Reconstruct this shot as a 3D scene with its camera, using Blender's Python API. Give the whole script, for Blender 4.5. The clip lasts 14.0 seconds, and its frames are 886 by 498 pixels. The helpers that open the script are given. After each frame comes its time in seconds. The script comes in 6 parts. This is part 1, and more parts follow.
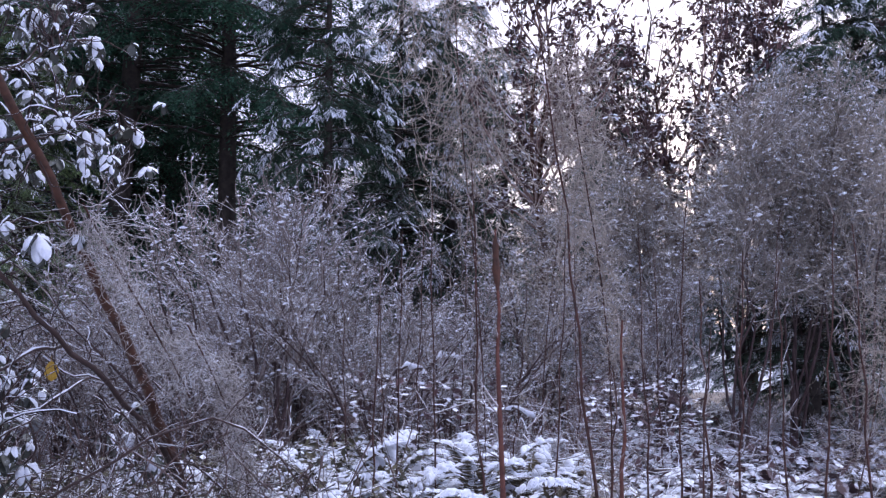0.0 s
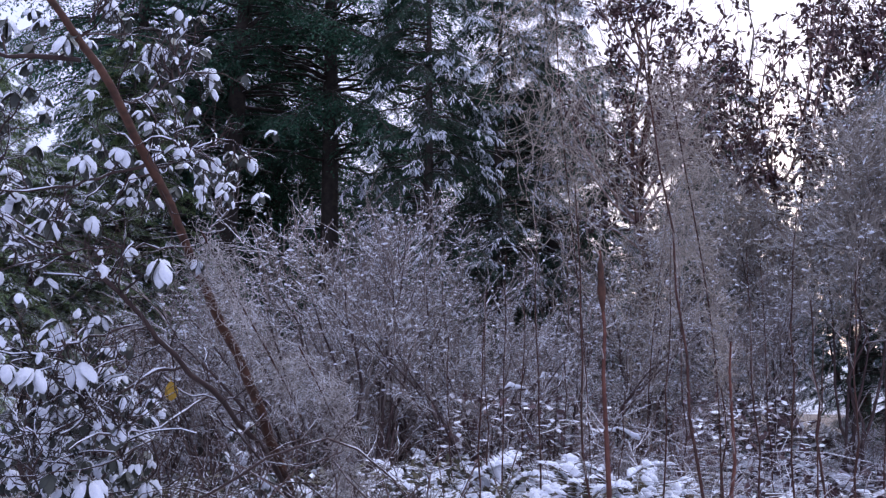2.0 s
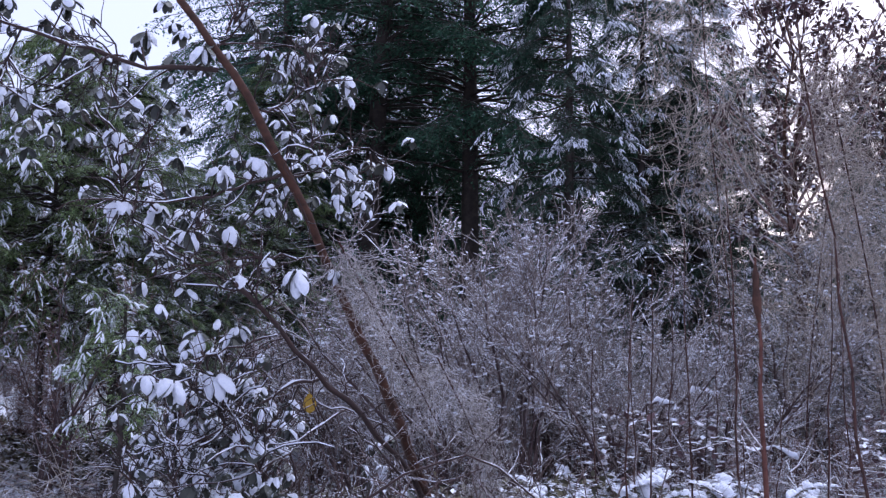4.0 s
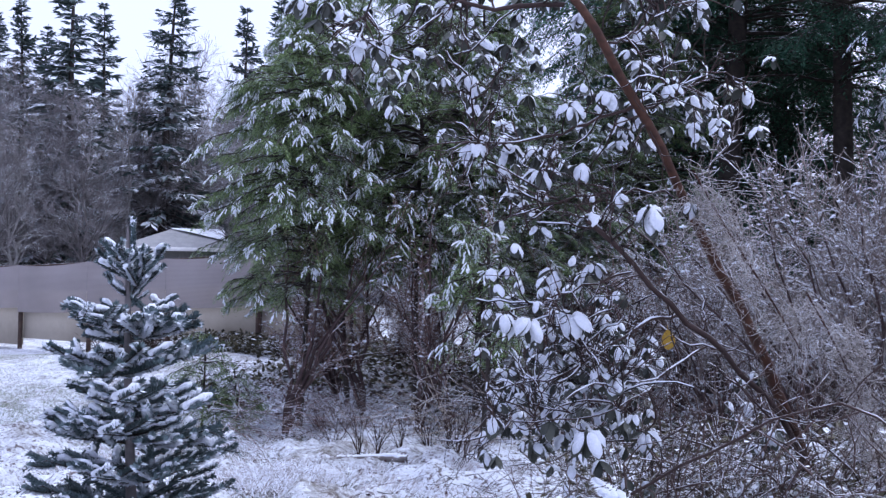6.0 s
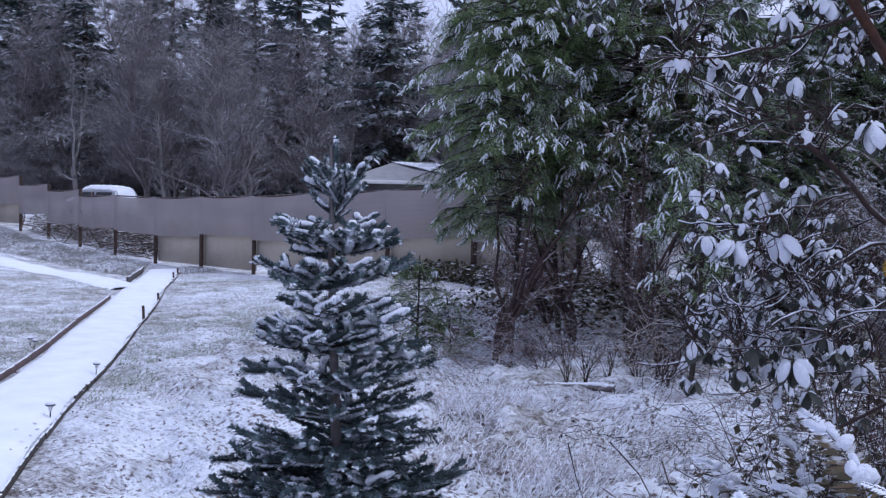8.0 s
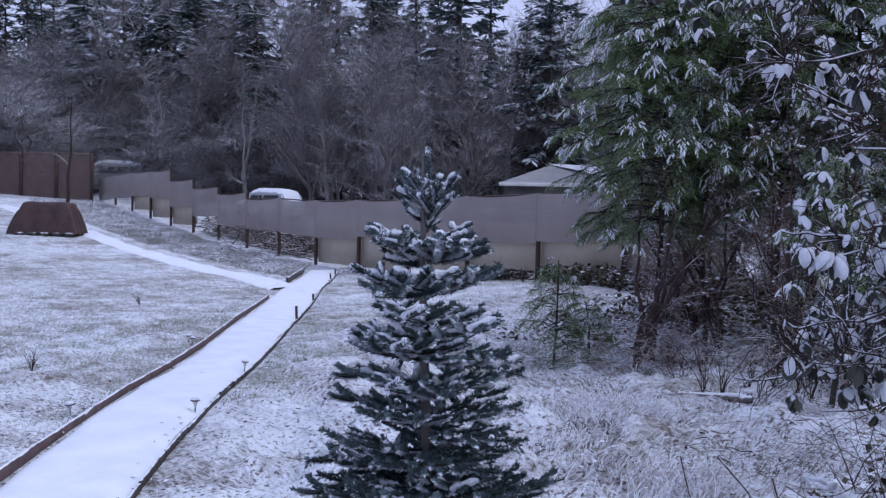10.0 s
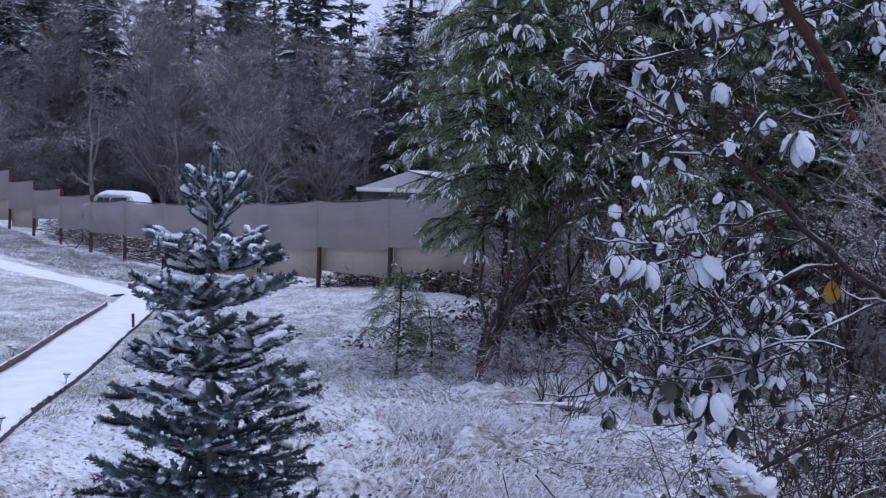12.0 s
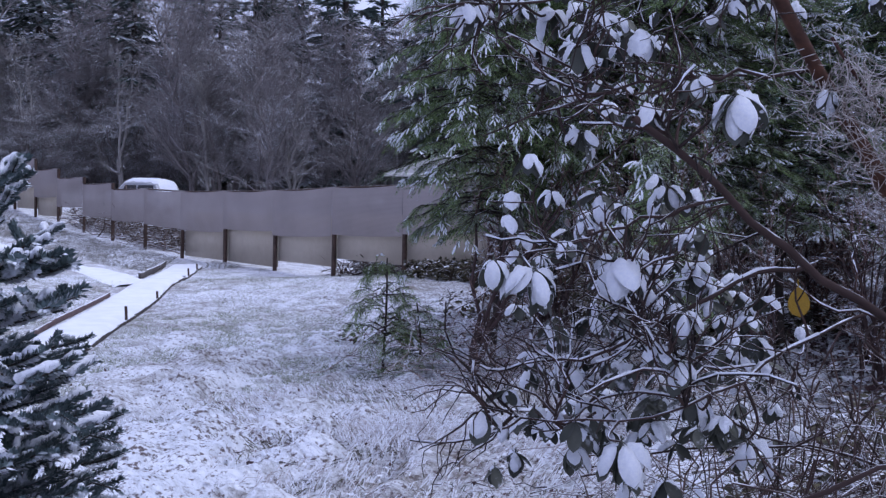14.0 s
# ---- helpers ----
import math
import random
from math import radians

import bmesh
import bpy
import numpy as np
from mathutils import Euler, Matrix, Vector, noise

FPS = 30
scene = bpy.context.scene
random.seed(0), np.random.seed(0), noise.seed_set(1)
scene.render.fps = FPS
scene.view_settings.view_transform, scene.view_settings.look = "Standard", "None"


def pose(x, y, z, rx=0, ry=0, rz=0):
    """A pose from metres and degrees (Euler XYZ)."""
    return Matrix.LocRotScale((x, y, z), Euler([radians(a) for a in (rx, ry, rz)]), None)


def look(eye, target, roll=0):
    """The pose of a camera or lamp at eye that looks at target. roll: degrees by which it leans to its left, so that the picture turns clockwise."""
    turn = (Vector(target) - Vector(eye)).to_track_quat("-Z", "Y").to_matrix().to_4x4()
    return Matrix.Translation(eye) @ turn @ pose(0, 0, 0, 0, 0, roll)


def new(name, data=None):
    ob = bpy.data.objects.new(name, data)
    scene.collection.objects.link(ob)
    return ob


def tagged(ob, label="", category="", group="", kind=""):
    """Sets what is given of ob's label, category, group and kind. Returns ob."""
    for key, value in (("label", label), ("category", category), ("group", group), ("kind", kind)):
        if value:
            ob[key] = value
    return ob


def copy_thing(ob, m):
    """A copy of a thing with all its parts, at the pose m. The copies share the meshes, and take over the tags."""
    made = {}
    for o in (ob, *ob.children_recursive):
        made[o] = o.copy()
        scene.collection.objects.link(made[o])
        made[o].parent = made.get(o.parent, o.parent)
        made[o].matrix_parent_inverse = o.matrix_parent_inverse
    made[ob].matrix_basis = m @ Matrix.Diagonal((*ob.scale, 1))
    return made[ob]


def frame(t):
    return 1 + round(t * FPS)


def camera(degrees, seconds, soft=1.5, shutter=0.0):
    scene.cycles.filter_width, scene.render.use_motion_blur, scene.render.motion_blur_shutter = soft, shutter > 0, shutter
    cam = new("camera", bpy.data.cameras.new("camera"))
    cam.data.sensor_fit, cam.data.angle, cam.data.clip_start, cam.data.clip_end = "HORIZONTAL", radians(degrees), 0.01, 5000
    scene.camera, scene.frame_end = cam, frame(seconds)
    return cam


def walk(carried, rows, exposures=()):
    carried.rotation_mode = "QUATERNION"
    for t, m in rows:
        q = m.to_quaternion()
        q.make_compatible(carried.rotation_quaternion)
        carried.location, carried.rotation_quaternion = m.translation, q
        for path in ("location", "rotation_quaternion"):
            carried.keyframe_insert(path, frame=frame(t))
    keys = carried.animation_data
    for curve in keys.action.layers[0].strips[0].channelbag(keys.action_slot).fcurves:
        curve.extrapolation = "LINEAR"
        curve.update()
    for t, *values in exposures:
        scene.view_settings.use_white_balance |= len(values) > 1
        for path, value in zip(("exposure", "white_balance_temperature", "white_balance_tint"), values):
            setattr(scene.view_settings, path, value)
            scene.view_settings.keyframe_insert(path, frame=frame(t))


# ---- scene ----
cam = camera(46.0, 14.0, 1.35)
PATH = [
    (0, (0.098, 0.155, 1.474), (0.034, 2.148, 1.636), 0.5),
    (0.5, (0.088, 0.122, 1.476), (-0.036, 2.112, 1.629), 0.9),
    (1, (0.082, 0.119, 1.475), (-0.063, 2.107, 1.628), 0.8),
    (1.5, (0.079, 0.132, 1.487), (-0.103, 2.118, 1.641), 0.9),
    (2, (0.067, 0.115, 1.485), (-0.183, 2.09, 1.681), 0.6),
    (2.2, (0.063, 0.118, 1.483), (-0.202, 2.091, 1.669), 0.6),
    (4.3, (0.034, 0.307, 1.489), (-0.527, 2.215, 1.703), 1.5),
    (4.5, (0.029, 0.328, 1.496), (-0.568, 2.226, 1.695), 1.9),
    (5, (0.031, 0.316, 1.505), (-0.772, 2.14, 1.674), 1.3),
    (5.5, (0.016, 0.33, 1.525), (-1.001, 2.047, 1.653), 1.0),
    (6, (0.036, 0.328, 1.54), (-1.098, 1.975, 1.597), 0.6),
    (6.5, (0.013, 0.334, 1.51), (-1.235, 1.897, 1.51), -0.9),
    (7, (0.051, 0.36, 1.5), (-1.304, 1.831, 1.487), -0.9),
    (7.2, (0.06, 0.37, 1.5), (-1.334, 1.804, 1.47), 0.0),
    (9.3, (0.137, 0.431, 1.483), (-1.358, 1.756, 1.398), 1.3),
    (9.5, (0.188, 0.476, 1.5), (-1.339, 1.766, 1.425), 1.6),
    (10, (0.233, 0.543, 1.522), (-1.411, 1.68, 1.446), 1.1),
    (10.5, (0.253, 0.507, 1.535), (-1.395, 1.639, 1.596), 0.7),
    (11, (0.254, 0.485, 1.53), (-1.433, 1.56, 1.537), 0.8),
    (11.5, (0.183, 0.591, 1.509), (-1.308, 1.92, 1.411), 0.3),
    (12, (0.139, 0.852, 1.519), (-1.341, 2.195, 1.461), 1.7),
    (12.5, (0.091, 1.067, 1.524), (-1.372, 2.428, 1.454), 1.8),
    (13, (-0.055, 1.33, 1.535), (-1.476, 2.735, 1.454), 1.3),
    (13.5, (-0.091, 1.429, 1.559), (-1.484, 2.862, 1.489), 3.5),
    (14, (-0.077, 1.656, 1.549), (-1.609, 2.939, 1.459), 1.2),
]
EXPOSURE = [(0, 1.34, 6500, 16), (1.0, 1.2, 6470, 17), (2.0, 1.17, 6460, 17), (4.5, 1.2, 6450, 14), (5.2, 1.3, 6420, 12), (5.7, 1.34, 6400, 12), (6.5, 1.2, 6350, 11), (9.5, 0.5, 6250, 13), (10.2, 0.54, 6240, 13), (11.0, 0.57, 6230, 13), (12.0, 0.6, 6240, 14), (13.0, 0.69, 6250, 16), (14.0, 0.76, 6250, 16)]
walk(cam, [(t, look(eye, target, roll)) for t, eye, target, roll in PATH], EXPOSURE)

# ---- world and light ----
world = bpy.data.worlds.new("overcast_dawn")
world.use_nodes = True
scene.world = world
wn = world.node_tree
wn.nodes.clear()
w_out = wn.nodes.new("ShaderNodeOutputWorld")
w_bg = wn.nodes.new("ShaderNodeBackground")
w_sky = wn.nodes.new("ShaderNodeTexSky")
w_sky.sky_type = "NISHITA"
w_sky.sun_disc = False
w_sky.sun_elevation = radians(9)
w_sky.sun_rotation = radians(12)
w_sky.air_density, w_sky.dust_density, w_sky.ozone_density = 1.0, 2.0, 2.0
w_mix = wn.nodes.new("ShaderNodeMix")
w_mix.data_type = "RGBA"
w_mix.inputs[0].default_value = 0.86
# thin cloud in front of the clear sky
w_mix.inputs[7].default_value = (4.05, 4.55, 6.95, 1)
w_bg.inputs[1].default_value = 0.1
wn.links.new(w_sky.outputs[0], w_mix.inputs[6])
wn.links.new(w_mix.outputs[2], w_bg.inputs[0])
wn.links.new(w_bg.outputs[0], w_out.inputs[0])

sun = new("sun", bpy.data.lights.new("sun", "SUN"))
sun.data.energy, sun.data.angle, sun.data.color = 0.95, radians(60), (0.9, 0.95, 1.0)
sun.matrix_basis = look((8, 14, 30), (0, 0, 0))


# ---- materials ----
def nodes_of(name):
    m = bpy.data.materials.new(name)
    m.use_nodes = True
    t = m.node_tree
    return m, t, t.nodes["Principled BSDF"]


def noise_node(t, scale, detail=4.0, rough=0.6):
    tc = t.nodes.new("ShaderNodeTexCoord")
    n = t.nodes.new("ShaderNodeTexNoise")
    n.inputs["Scale"].default_value = scale
    n.inputs["Detail"].default_value = detail
    n.inputs["Roughness"].default_value = rough
    t.links.new(tc.outputs["Object"], n.inputs["Vector"])
    return n


def ramp(t, source, stops):
    r = t.nodes.new("ShaderNodeValToRGB")
    while len(r.color_ramp.elements) < len(stops):
        r.color_ramp.elements.new(0.5)
    for e, (p, c) in zip(r.color_ramp.elements, stops):
        e.position, e.color = p, (*c, 1)
    t.links.new(source, r.inputs[0])
    return r


def bump(t, b, height, strength, distance=0.01):
    n = t.nodes.new("ShaderNodeBump")
    n.inputs["Strength"].default_value = strength
    n.inputs["Distance"].default_value = distance
    t.links.new(height, n.inputs["Height"])
    t.links.new(n.outputs[0], b.inputs["Normal"])


def mixed(t, fac, a, b):
    m = t.nodes.new("ShaderNodeMix")
    m.data_type = "RGBA"
    t.links.new(fac, m.inputs[0])
    t.links.new(a, m.inputs[6])
    t.links.new(b, m.inputs[7])
    return m.outputs[2]


def math_node(t, op, a, b, clamp=False):
    m = t.nodes.new("ShaderNodeMath")
    m.operation, m.use_clamp = op, clamp
    for i, v in enumerate((a, b)):
        if isinstance(v, (int, float)):
            m.inputs[i].default_value = v
        else:
            t.links.new(v, m.inputs[i])
    return m.outputs[0]


SNOW = (0.80, 0.83, 0.90)


def plain_mat(name, dark, light, scale, rough=0.8, metal=0.0, strength=0.4, fine=6.0):
    """Two tones over two scales of noise, with a fine relief."""
    m, t, b = nodes_of(name)
    n1, n2 = noise_node(t, scale), noise_node(t, scale * fine)
    f = math_node(t, "ADD", math_node(t, "MULTIPLY", n1.outputs[0], 0.6), math_node(t, "MULTIPLY", n2.outputs[0], 0.4))
    r = ramp(t, f, [(0.35, dark), (0.65, light)])
    t.links.new(r.outputs[0], b.inputs["Base Color"])
    b.inputs["Roughness"].default_value, b.inputs["Metallic"].default_value = rough, metal
    bump(t, b, n2.outputs[0], strength)
    return m


def snowy_mat(name, dark, light, scale, cover=0.5, gain=3.0, rough=0.75, patch=9.0, island=True, through_light=0.0):
    """A surface with snow lying on whatever faces up. cover: how far down the slopes it lies."""
    m, t, b = nodes_of(name)
    n = noise_node(t, scale, 3)
    geo = t.nodes.new("ShaderNodeNewGeometry")
    f = n.outputs[0]
    if island:
        f = math_node(t, "ADD", math_node(t, "MULTIPLY", n.outputs[0], 0.5), math_node(t, "MULTIPLY", geo.outputs["Random Per Island"], 0.5))
    base = ramp(t, f, [(0.25, dark), (0.75, light)])
    sep = t.nodes.new("ShaderNodeSeparateXYZ")
    t.links.new(geo.outputs["Normal"], sep.inputs[0])
    spread = noise_node(t, patch, 4)
    up = math_node(t, "ADD", sep.outputs[2], math_node(t, "MULTIPLY", math_node(t, "SUBTRACT", spread.outputs[0], 0.5), 2.2))
    fac = math_node(t, "MULTIPLY", math_node(t, "SUBTRACT", up, 1.0 - cover), gain, True)
    white = t.nodes.new("ShaderNodeRGB")
    white.outputs[0].default_value = (*SNOW, 1)
    tone = mixed(t, fac, base.outputs[0], white.outputs[0])
    t.links.new(tone, b.inputs["Base Color"])
    b.inputs["Roughness"].default_value = rough
    b.inputs["Specular IOR Level"].default_value = 0.25
    if through_light:
        # thin needles and hairs let some light through
        glow = t.nodes.new("ShaderNodeBsdfTranslucent")
        t.links.new(tone, glow.inputs["Color"])
        mx = t.nodes.new("ShaderNodeMixShader")
        mx.inputs[0].default_value = through_light
        t.links.new(b.outputs[0], mx.inputs[1])
        t.links.new(glow.outputs[0], mx.inputs[2])
        t.links.new(mx.outputs[0], t.nodes["Material Output"].inputs[0])
    return m


def snow_mat(name, scale, strength):
    m, t, b = nodes_of(name)
    n1, n2 = noise_node(t, scale), noise_node(t, scale * 7)
    r = ramp(t, n1.outputs[0], [(0.3, (0.74, 0.77, 0.86)), (0.7, (0.86, 0.88, 0.92))])
    t.links.new(r.outputs[0], b.inputs["Base Color"])
    b.inputs["Roughness"].default_value = 0.6
    b.inputs["Specular IOR Level"].default_value = 0.2
    bump(t, b, n2.outputs[0], strength, 0.02)
    return m


M = {}
M["snow"] = snow_mat("snow", 14, 0.5)
M["path_snow"] = snow_mat("path_snow", 3, 0.25)
M["bark_dark"] = snowy_mat("bark_dark", (0.022, 0.018, 0.016), (0.07, 0.055, 0.045), 14, 0.12, island=False)
M["bark_grey"] = snowy_mat("bark_grey", (0.09, 0.08, 0.08), (0.24, 0.21, 0.20), 10, 0.35, island=False)
M["bark_pale"] = snowy_mat("bark_pale", (0.14, 0.13, 0.125), (0.32, 0.30, 0.285), 6, 0.38, 3.0, patch=4, island=False)
M["bark_red"] = snowy_mat("bark_red", (0.028, 0.013, 0.009), (0.11, 0.047, 0.028), 24, 0.14, 4, 0.6, 18, island=False)
# base tones lifted partly in place of haze over the distance
M["twig_alder"] = snowy_mat("twig_alder", (0.12, 0.107, 0.107), (0.31, 0.28, 0.28), 5, 0.42, 2.2, patch=0.6)
M["twig_frost"] = snowy_mat("twig_frost", (0.085, 0.062, 0.056), (0.35, 0.295, 0.27), 6, 0.5, 4.0, patch=6.0)
M["frost_fuzz"] = snowy_mat("frost_fuzz", (0.25, 0.215, 0.19), (0.66, 0.61, 0.585), 4, 0.42, 2.5, patch=4, through_light=0.3)
M["twig_snowy"] = snowy_mat("twig_snowy", (0.036, 0.023, 0.021), (0.145, 0.095, 0.085), 7, 0.36, 3.0, patch=7)
M["twig_brown"] = snowy_mat("twig_brown", (0.12, 0.10, 0.085), (0.38, 0.325, 0.28), 4, 0.45, 2.0, patch=2.5)
M["stem_dark"] = snowy_mat("stem_dark", (0.034, 0.020, 0.020), (0.095, 0.062, 0.058), 12, 0.25, 3.0, patch=9, island=False)
M["twig_mid"] = snowy_mat("twig_mid", (0.06, 0.042, 0.036), (0.19, 0.14, 0.12), 5, 0.45, 2.0, patch=5)
M["twig_red"] = snowy_mat("twig_red", (0.10, 0.058, 0.05), (0.30, 0.19, 0.16), 5, 0.5, 2.5, patch=6)
M["stalk"] = snowy_mat("stalk", (0.03, 0.016, 0.014), (0.10, 0.045, 0.034), 20, 0.1, 3.0, island=False)
M["stalk_red"] = snowy_mat("stalk_red", (0.06, 0.023, 0.018), (0.18, 0.072, 0.052), 20, 0.1, 3.0, island=False)
M["plume"] = snowy_mat("plume", (0.29, 0.24, 0.20), (0.57, 0.50, 0.43), 5, 0.2, 1.5, patch=8, through_light=0.3)
# far needles also carry some distance haze in their lighter colour
M["needle_far"] = snowy_mat("needle_far", (0.035, 0.056, 0.055), (0.105, 0.145, 0.13), 2, 0.34, 2.2, patch=0.8)
M["needle_dark"] = snowy_mat("needle_dark", (0.018, 0.058, 0.038), (0.075, 0.17, 0.105), 3, -0.4, 2.0, patch=1.2, through_light=0.25)
M["needle_hem"] = snowy_mat("needle_hem", (0.022, 0.054, 0.038), (0.09, 0.155, 0.105), 3, 0.0, 2.0, patch=1.2, through_light=0.3)
M["twig_dark"] = snowy_mat("twig_dark", (0.018, 0.012, 0.011), (0.07, 0.042, 0.036), 7, 0.27, 3.0, patch=9)
M["needle_cedar"] = snowy_mat("needle_cedar", (0.08, 0.135, 0.055), (0.31, 0.41, 0.18), 2.5, 0.22, 1.5, patch=2.2, through_light=0.35)
M["needle_brown"] = snowy_mat("needle_brown", (0.15, 0.128, 0.10), (0.46, 0.41, 0.34), 4, 0.35, 2.0, patch=3)
M["needle_fir"] = snowy_mat("needle_fir", (0.036, 0.058, 0.06), (0.155, 0.205, 0.21), 7, 0.78, 1.5, patch=14)
M["leaf"] = snowy_mat("leaf", (0.025, 0.029, 0.026), (0.085, 0.088, 0.07), 30, 0.16, 1.6, 0.4, 26)
M["leaf_dark"] = snowy_mat("leaf_dark", (0.045, 0.024, 0.026), (0.135, 0.075, 0.075), 10, 0.36, 3, 0.45, 5)
M["leaf_yellow"] = plain_mat("leaf_yellow", (0.30, 0.15, 0.008), (0.56, 0.35, 0.03), 60, 0.5)
M["weed_dark"] = snowy_mat("weed_dark", (0.03, 0.028, 0.018), (0.11, 0.095, 0.055), 9, 0.08, 3, patch=6)
M["fern"] = snowy_mat("fern", (0.045, 0.042, 0.026), (0.15, 0.11, 0.065), 8, 0.5, 3.5, patch=5)
M["grass_dead"] = snowy_mat("grass_dead", (0.30, 0.255, 0.25), (0.66, 0.60, 0.595), 3, 0.85, 2.0, patch=3.5, through_light=0.2)
M["grass_lawn"] = snowy_mat("grass_lawn", (0.17, 0.20, 0.14), (0.36, 0.38, 0.29), 3, 0.42, 2, patch=3)
M["grass_rough"] = snowy_mat("grass_rough", (0.15, 0.145, 0.13), (0.36, 0.345, 0.325), 1.5, 0.6, 2, patch=1.2)
M["wood_edge"] = snowy_mat("wood_edge", (0.07, 0.042, 0.042), (0.16, 0.105, 0.10), 9, 0.55, 5, patch=5, island=False)
M["edge_dark"] = snowy_mat("edge_dark", (0.04, 0.032, 0.03), (0.11, 0.095, 0.09), 9, 0.45, 4, island=False)
M["post"] = snowy_mat("post", (0.035, 0.022, 0.018), (0.10, 0.065, 0.05), 8, 0.05, island=False)
M["tan_panel"] = plain_mat("tan_panel", (0.40, 0.345, 0.275), (0.48, 0.42, 0.34), 1.2, 0.75, strength=0.15)
M["tarp"] = plain_mat("tarp", (0.026, 0.012, 0.011), (0.075, 0.034, 0.028), 3, 0.6, strength=0.6)
M["siding"] = plain_mat("siding", (0.075, 0.05, 0.04), (0.13, 0.09, 0.07), 2, 0.75)
M["trim_white"] = plain_mat("trim_white", (0.62, 0.6, 0.58), (0.75, 0.73, 0.7), 4, 0.6)
M["roof_grey"] = plain_mat("roof_grey", (0.25, 0.25, 0.26), (0.36, 0.355, 0.36), 3, 0.8)
M["wall_grey"] = plain_mat("wall_grey", (0.07, 0.07, 0.075), (0.13, 0.13, 0.13), 2, 0.8)
M["metal_dark"] = plain_mat("metal_dark", (0.03, 0.03, 0.035), (0.08, 0.08, 0.085), 20, 0.5, 0.6)
M["pipe_grey"] = plain_mat("pipe_grey", (0.16, 0.18, 0.2), (0.3, 0.33, 0.35), 6, 0.5, 0.5)
M["lamp_glass"] = plain_mat("lamp_glass", (0.5, 0.5, 0.5), (0.7, 0.7, 0.7), 20, 0.2)
M["lattice"] = plain_mat("lattice", (0.12, 0.078, 0.066), (0.20, 0.14, 0.12), 3, 0.8)
M["gravel"] = plain_mat("gravel", (0.15, 0.12, 0.10), (0.28, 0.225, 0.185), 4, 0.9, strength=0.8)
M["vehicle"] = plain_mat("vehicle", (0.30, 0.31, 0.34), (0.42, 0.43, 0.46), 2, 0.4)


def cloth_mat():
    """Knitted shade cloth with a fine mesh."""
    m, t, b = nodes_of("shade_cloth")
    n1, n2 = noise_node(t, 0.8), noise_node(t, 40)
    tc = t.nodes.new("ShaderNodeTexCoord")
    w = t.nodes.new("ShaderNodeTexWave")
    w.inputs["Scale"].default_value = 14
    w.bands_direction = "Z"
    t.links.new(tc.outputs["Object"], w.inputs["Vector"])
    f = math_node(t, "ADD", math_node(t, "MULTIPLY", n1.outputs[0], 0.7), math_node(t, "MULTIPLY", w.outputs["Fac"], 0.3))
    r = ramp(t, f, [(0.2, (0.22, 0.188, 0.18)), (0.8, (0.35, 0.305, 0.295))])
    t.links.new(r.outputs[0], b.inputs["Base Color"])
    b.inputs["Roughness"].default_value = 0.8
    bump(t, b, n2.outputs[0], 0.3, 0.004)
    clear = t.nodes.new("ShaderNodeBsdfTransparent")
    mx = t.nodes.new("ShaderNodeMixShader")
    mx.inputs[0].default_value = 0.16
    out = t.nodes["Material Output"]
    t.links.new(b.outputs[0], mx.inputs[1])
    t.links.new(clear.outputs[0], mx.inputs[2])
    t.links.new(mx.outputs[0], out.inputs[0])
    return m


M["cloth"] = cloth_mat()


def streak_node(t, scale, stretch, detail, rough):
    tc = t.nodes.new("ShaderNodeTexCoord")
    mp = t.nodes.new("ShaderNodeMapping")
    mp.inputs["Rotation"].default_value = (0, 0, radians(-38))
    mp.inputs["Scale"].default_value = (scale / stretch, scale, scale)
    n = t.nodes.new("ShaderNodeTexNoise")
    n.inputs["Scale"].default_value = 1.0
    n.inputs["Detail"].default_value, n.inputs["Roughness"].default_value = detail, rough
    n.inputs["Distortion"].default_value = 0.7
    t.links.new(tc.outputs["Object"], mp.inputs["Vector"])
    t.links.new(mp.outputs[0], n.inputs["Vector"])
    return n


def ground_mat():
    """Thin snow over turf: grass and soil show through in patches of two sizes."""
    m, t, b = nodes_of("snowy_turf")
    big, mid, fine = noise_node(t, 0.45, 6, 0.62), streak_node(t, 3.4, 1.7, 6, 0.66), streak_node(t, 26, 2.0, 4, 0.7)
    turf = ramp(t, fine.outputs[0], [(0.3, (0.13, 0.115, 0.10)), (0.7, (0.40, 0.365, 0.325))])
    white = ramp(t, mid.outputs[0], [(0.3, (0.70, 0.74, 0.83)), (0.7, (0.85, 0.87, 0.92))])
    f = math_node(t, "ADD", math_node(t, "MULTIPLY", big.outputs[0], 0.85), math_node(t, "MULTIPLY", mid.outputs[0], 0.75))
    f = math_node(t, "ADD", f, math_node(t, "MULTIPLY", fine.outputs[0], 0.6))
    k = math_node(t, "MULTIPLY", math_node(t, "SUBTRACT", f, 0.89), 3.6, True)
    cover = mixed(t, k, turf.outputs[0], white.outputs[0])
    speck, drift = noise_node(t, 30, 3, 0.65), noise_node(t, 1.7, 3)
    soil = t.nodes.new("ShaderNodeRGB")
    soil.outputs[0].default_value = (0.15, 0.12, 0.12, 1)
    bare = math_node(t, "SUBTRACT", 0.335, math_node(t, "ADD", speck.outputs[0], math_node(t, "MULTIPLY", drift.outputs[0], -0.26)))
    cover = mixed(t, math_node(t, "MULTIPLY", bare, 9.0, True), cover, soil.outputs[0])
    t.links.new(cover, b.inputs["Base Color"])
    b.inputs["Roughness"].default_value = 0.8
    b.inputs["Specular IOR Level"].default_value = 0.2
    bump(t, b, f, 1.0, 0.06)
    return m


M["ground"] = ground_mat()

# ---- mesh helpers ----
rng = np.random.default_rng(7)


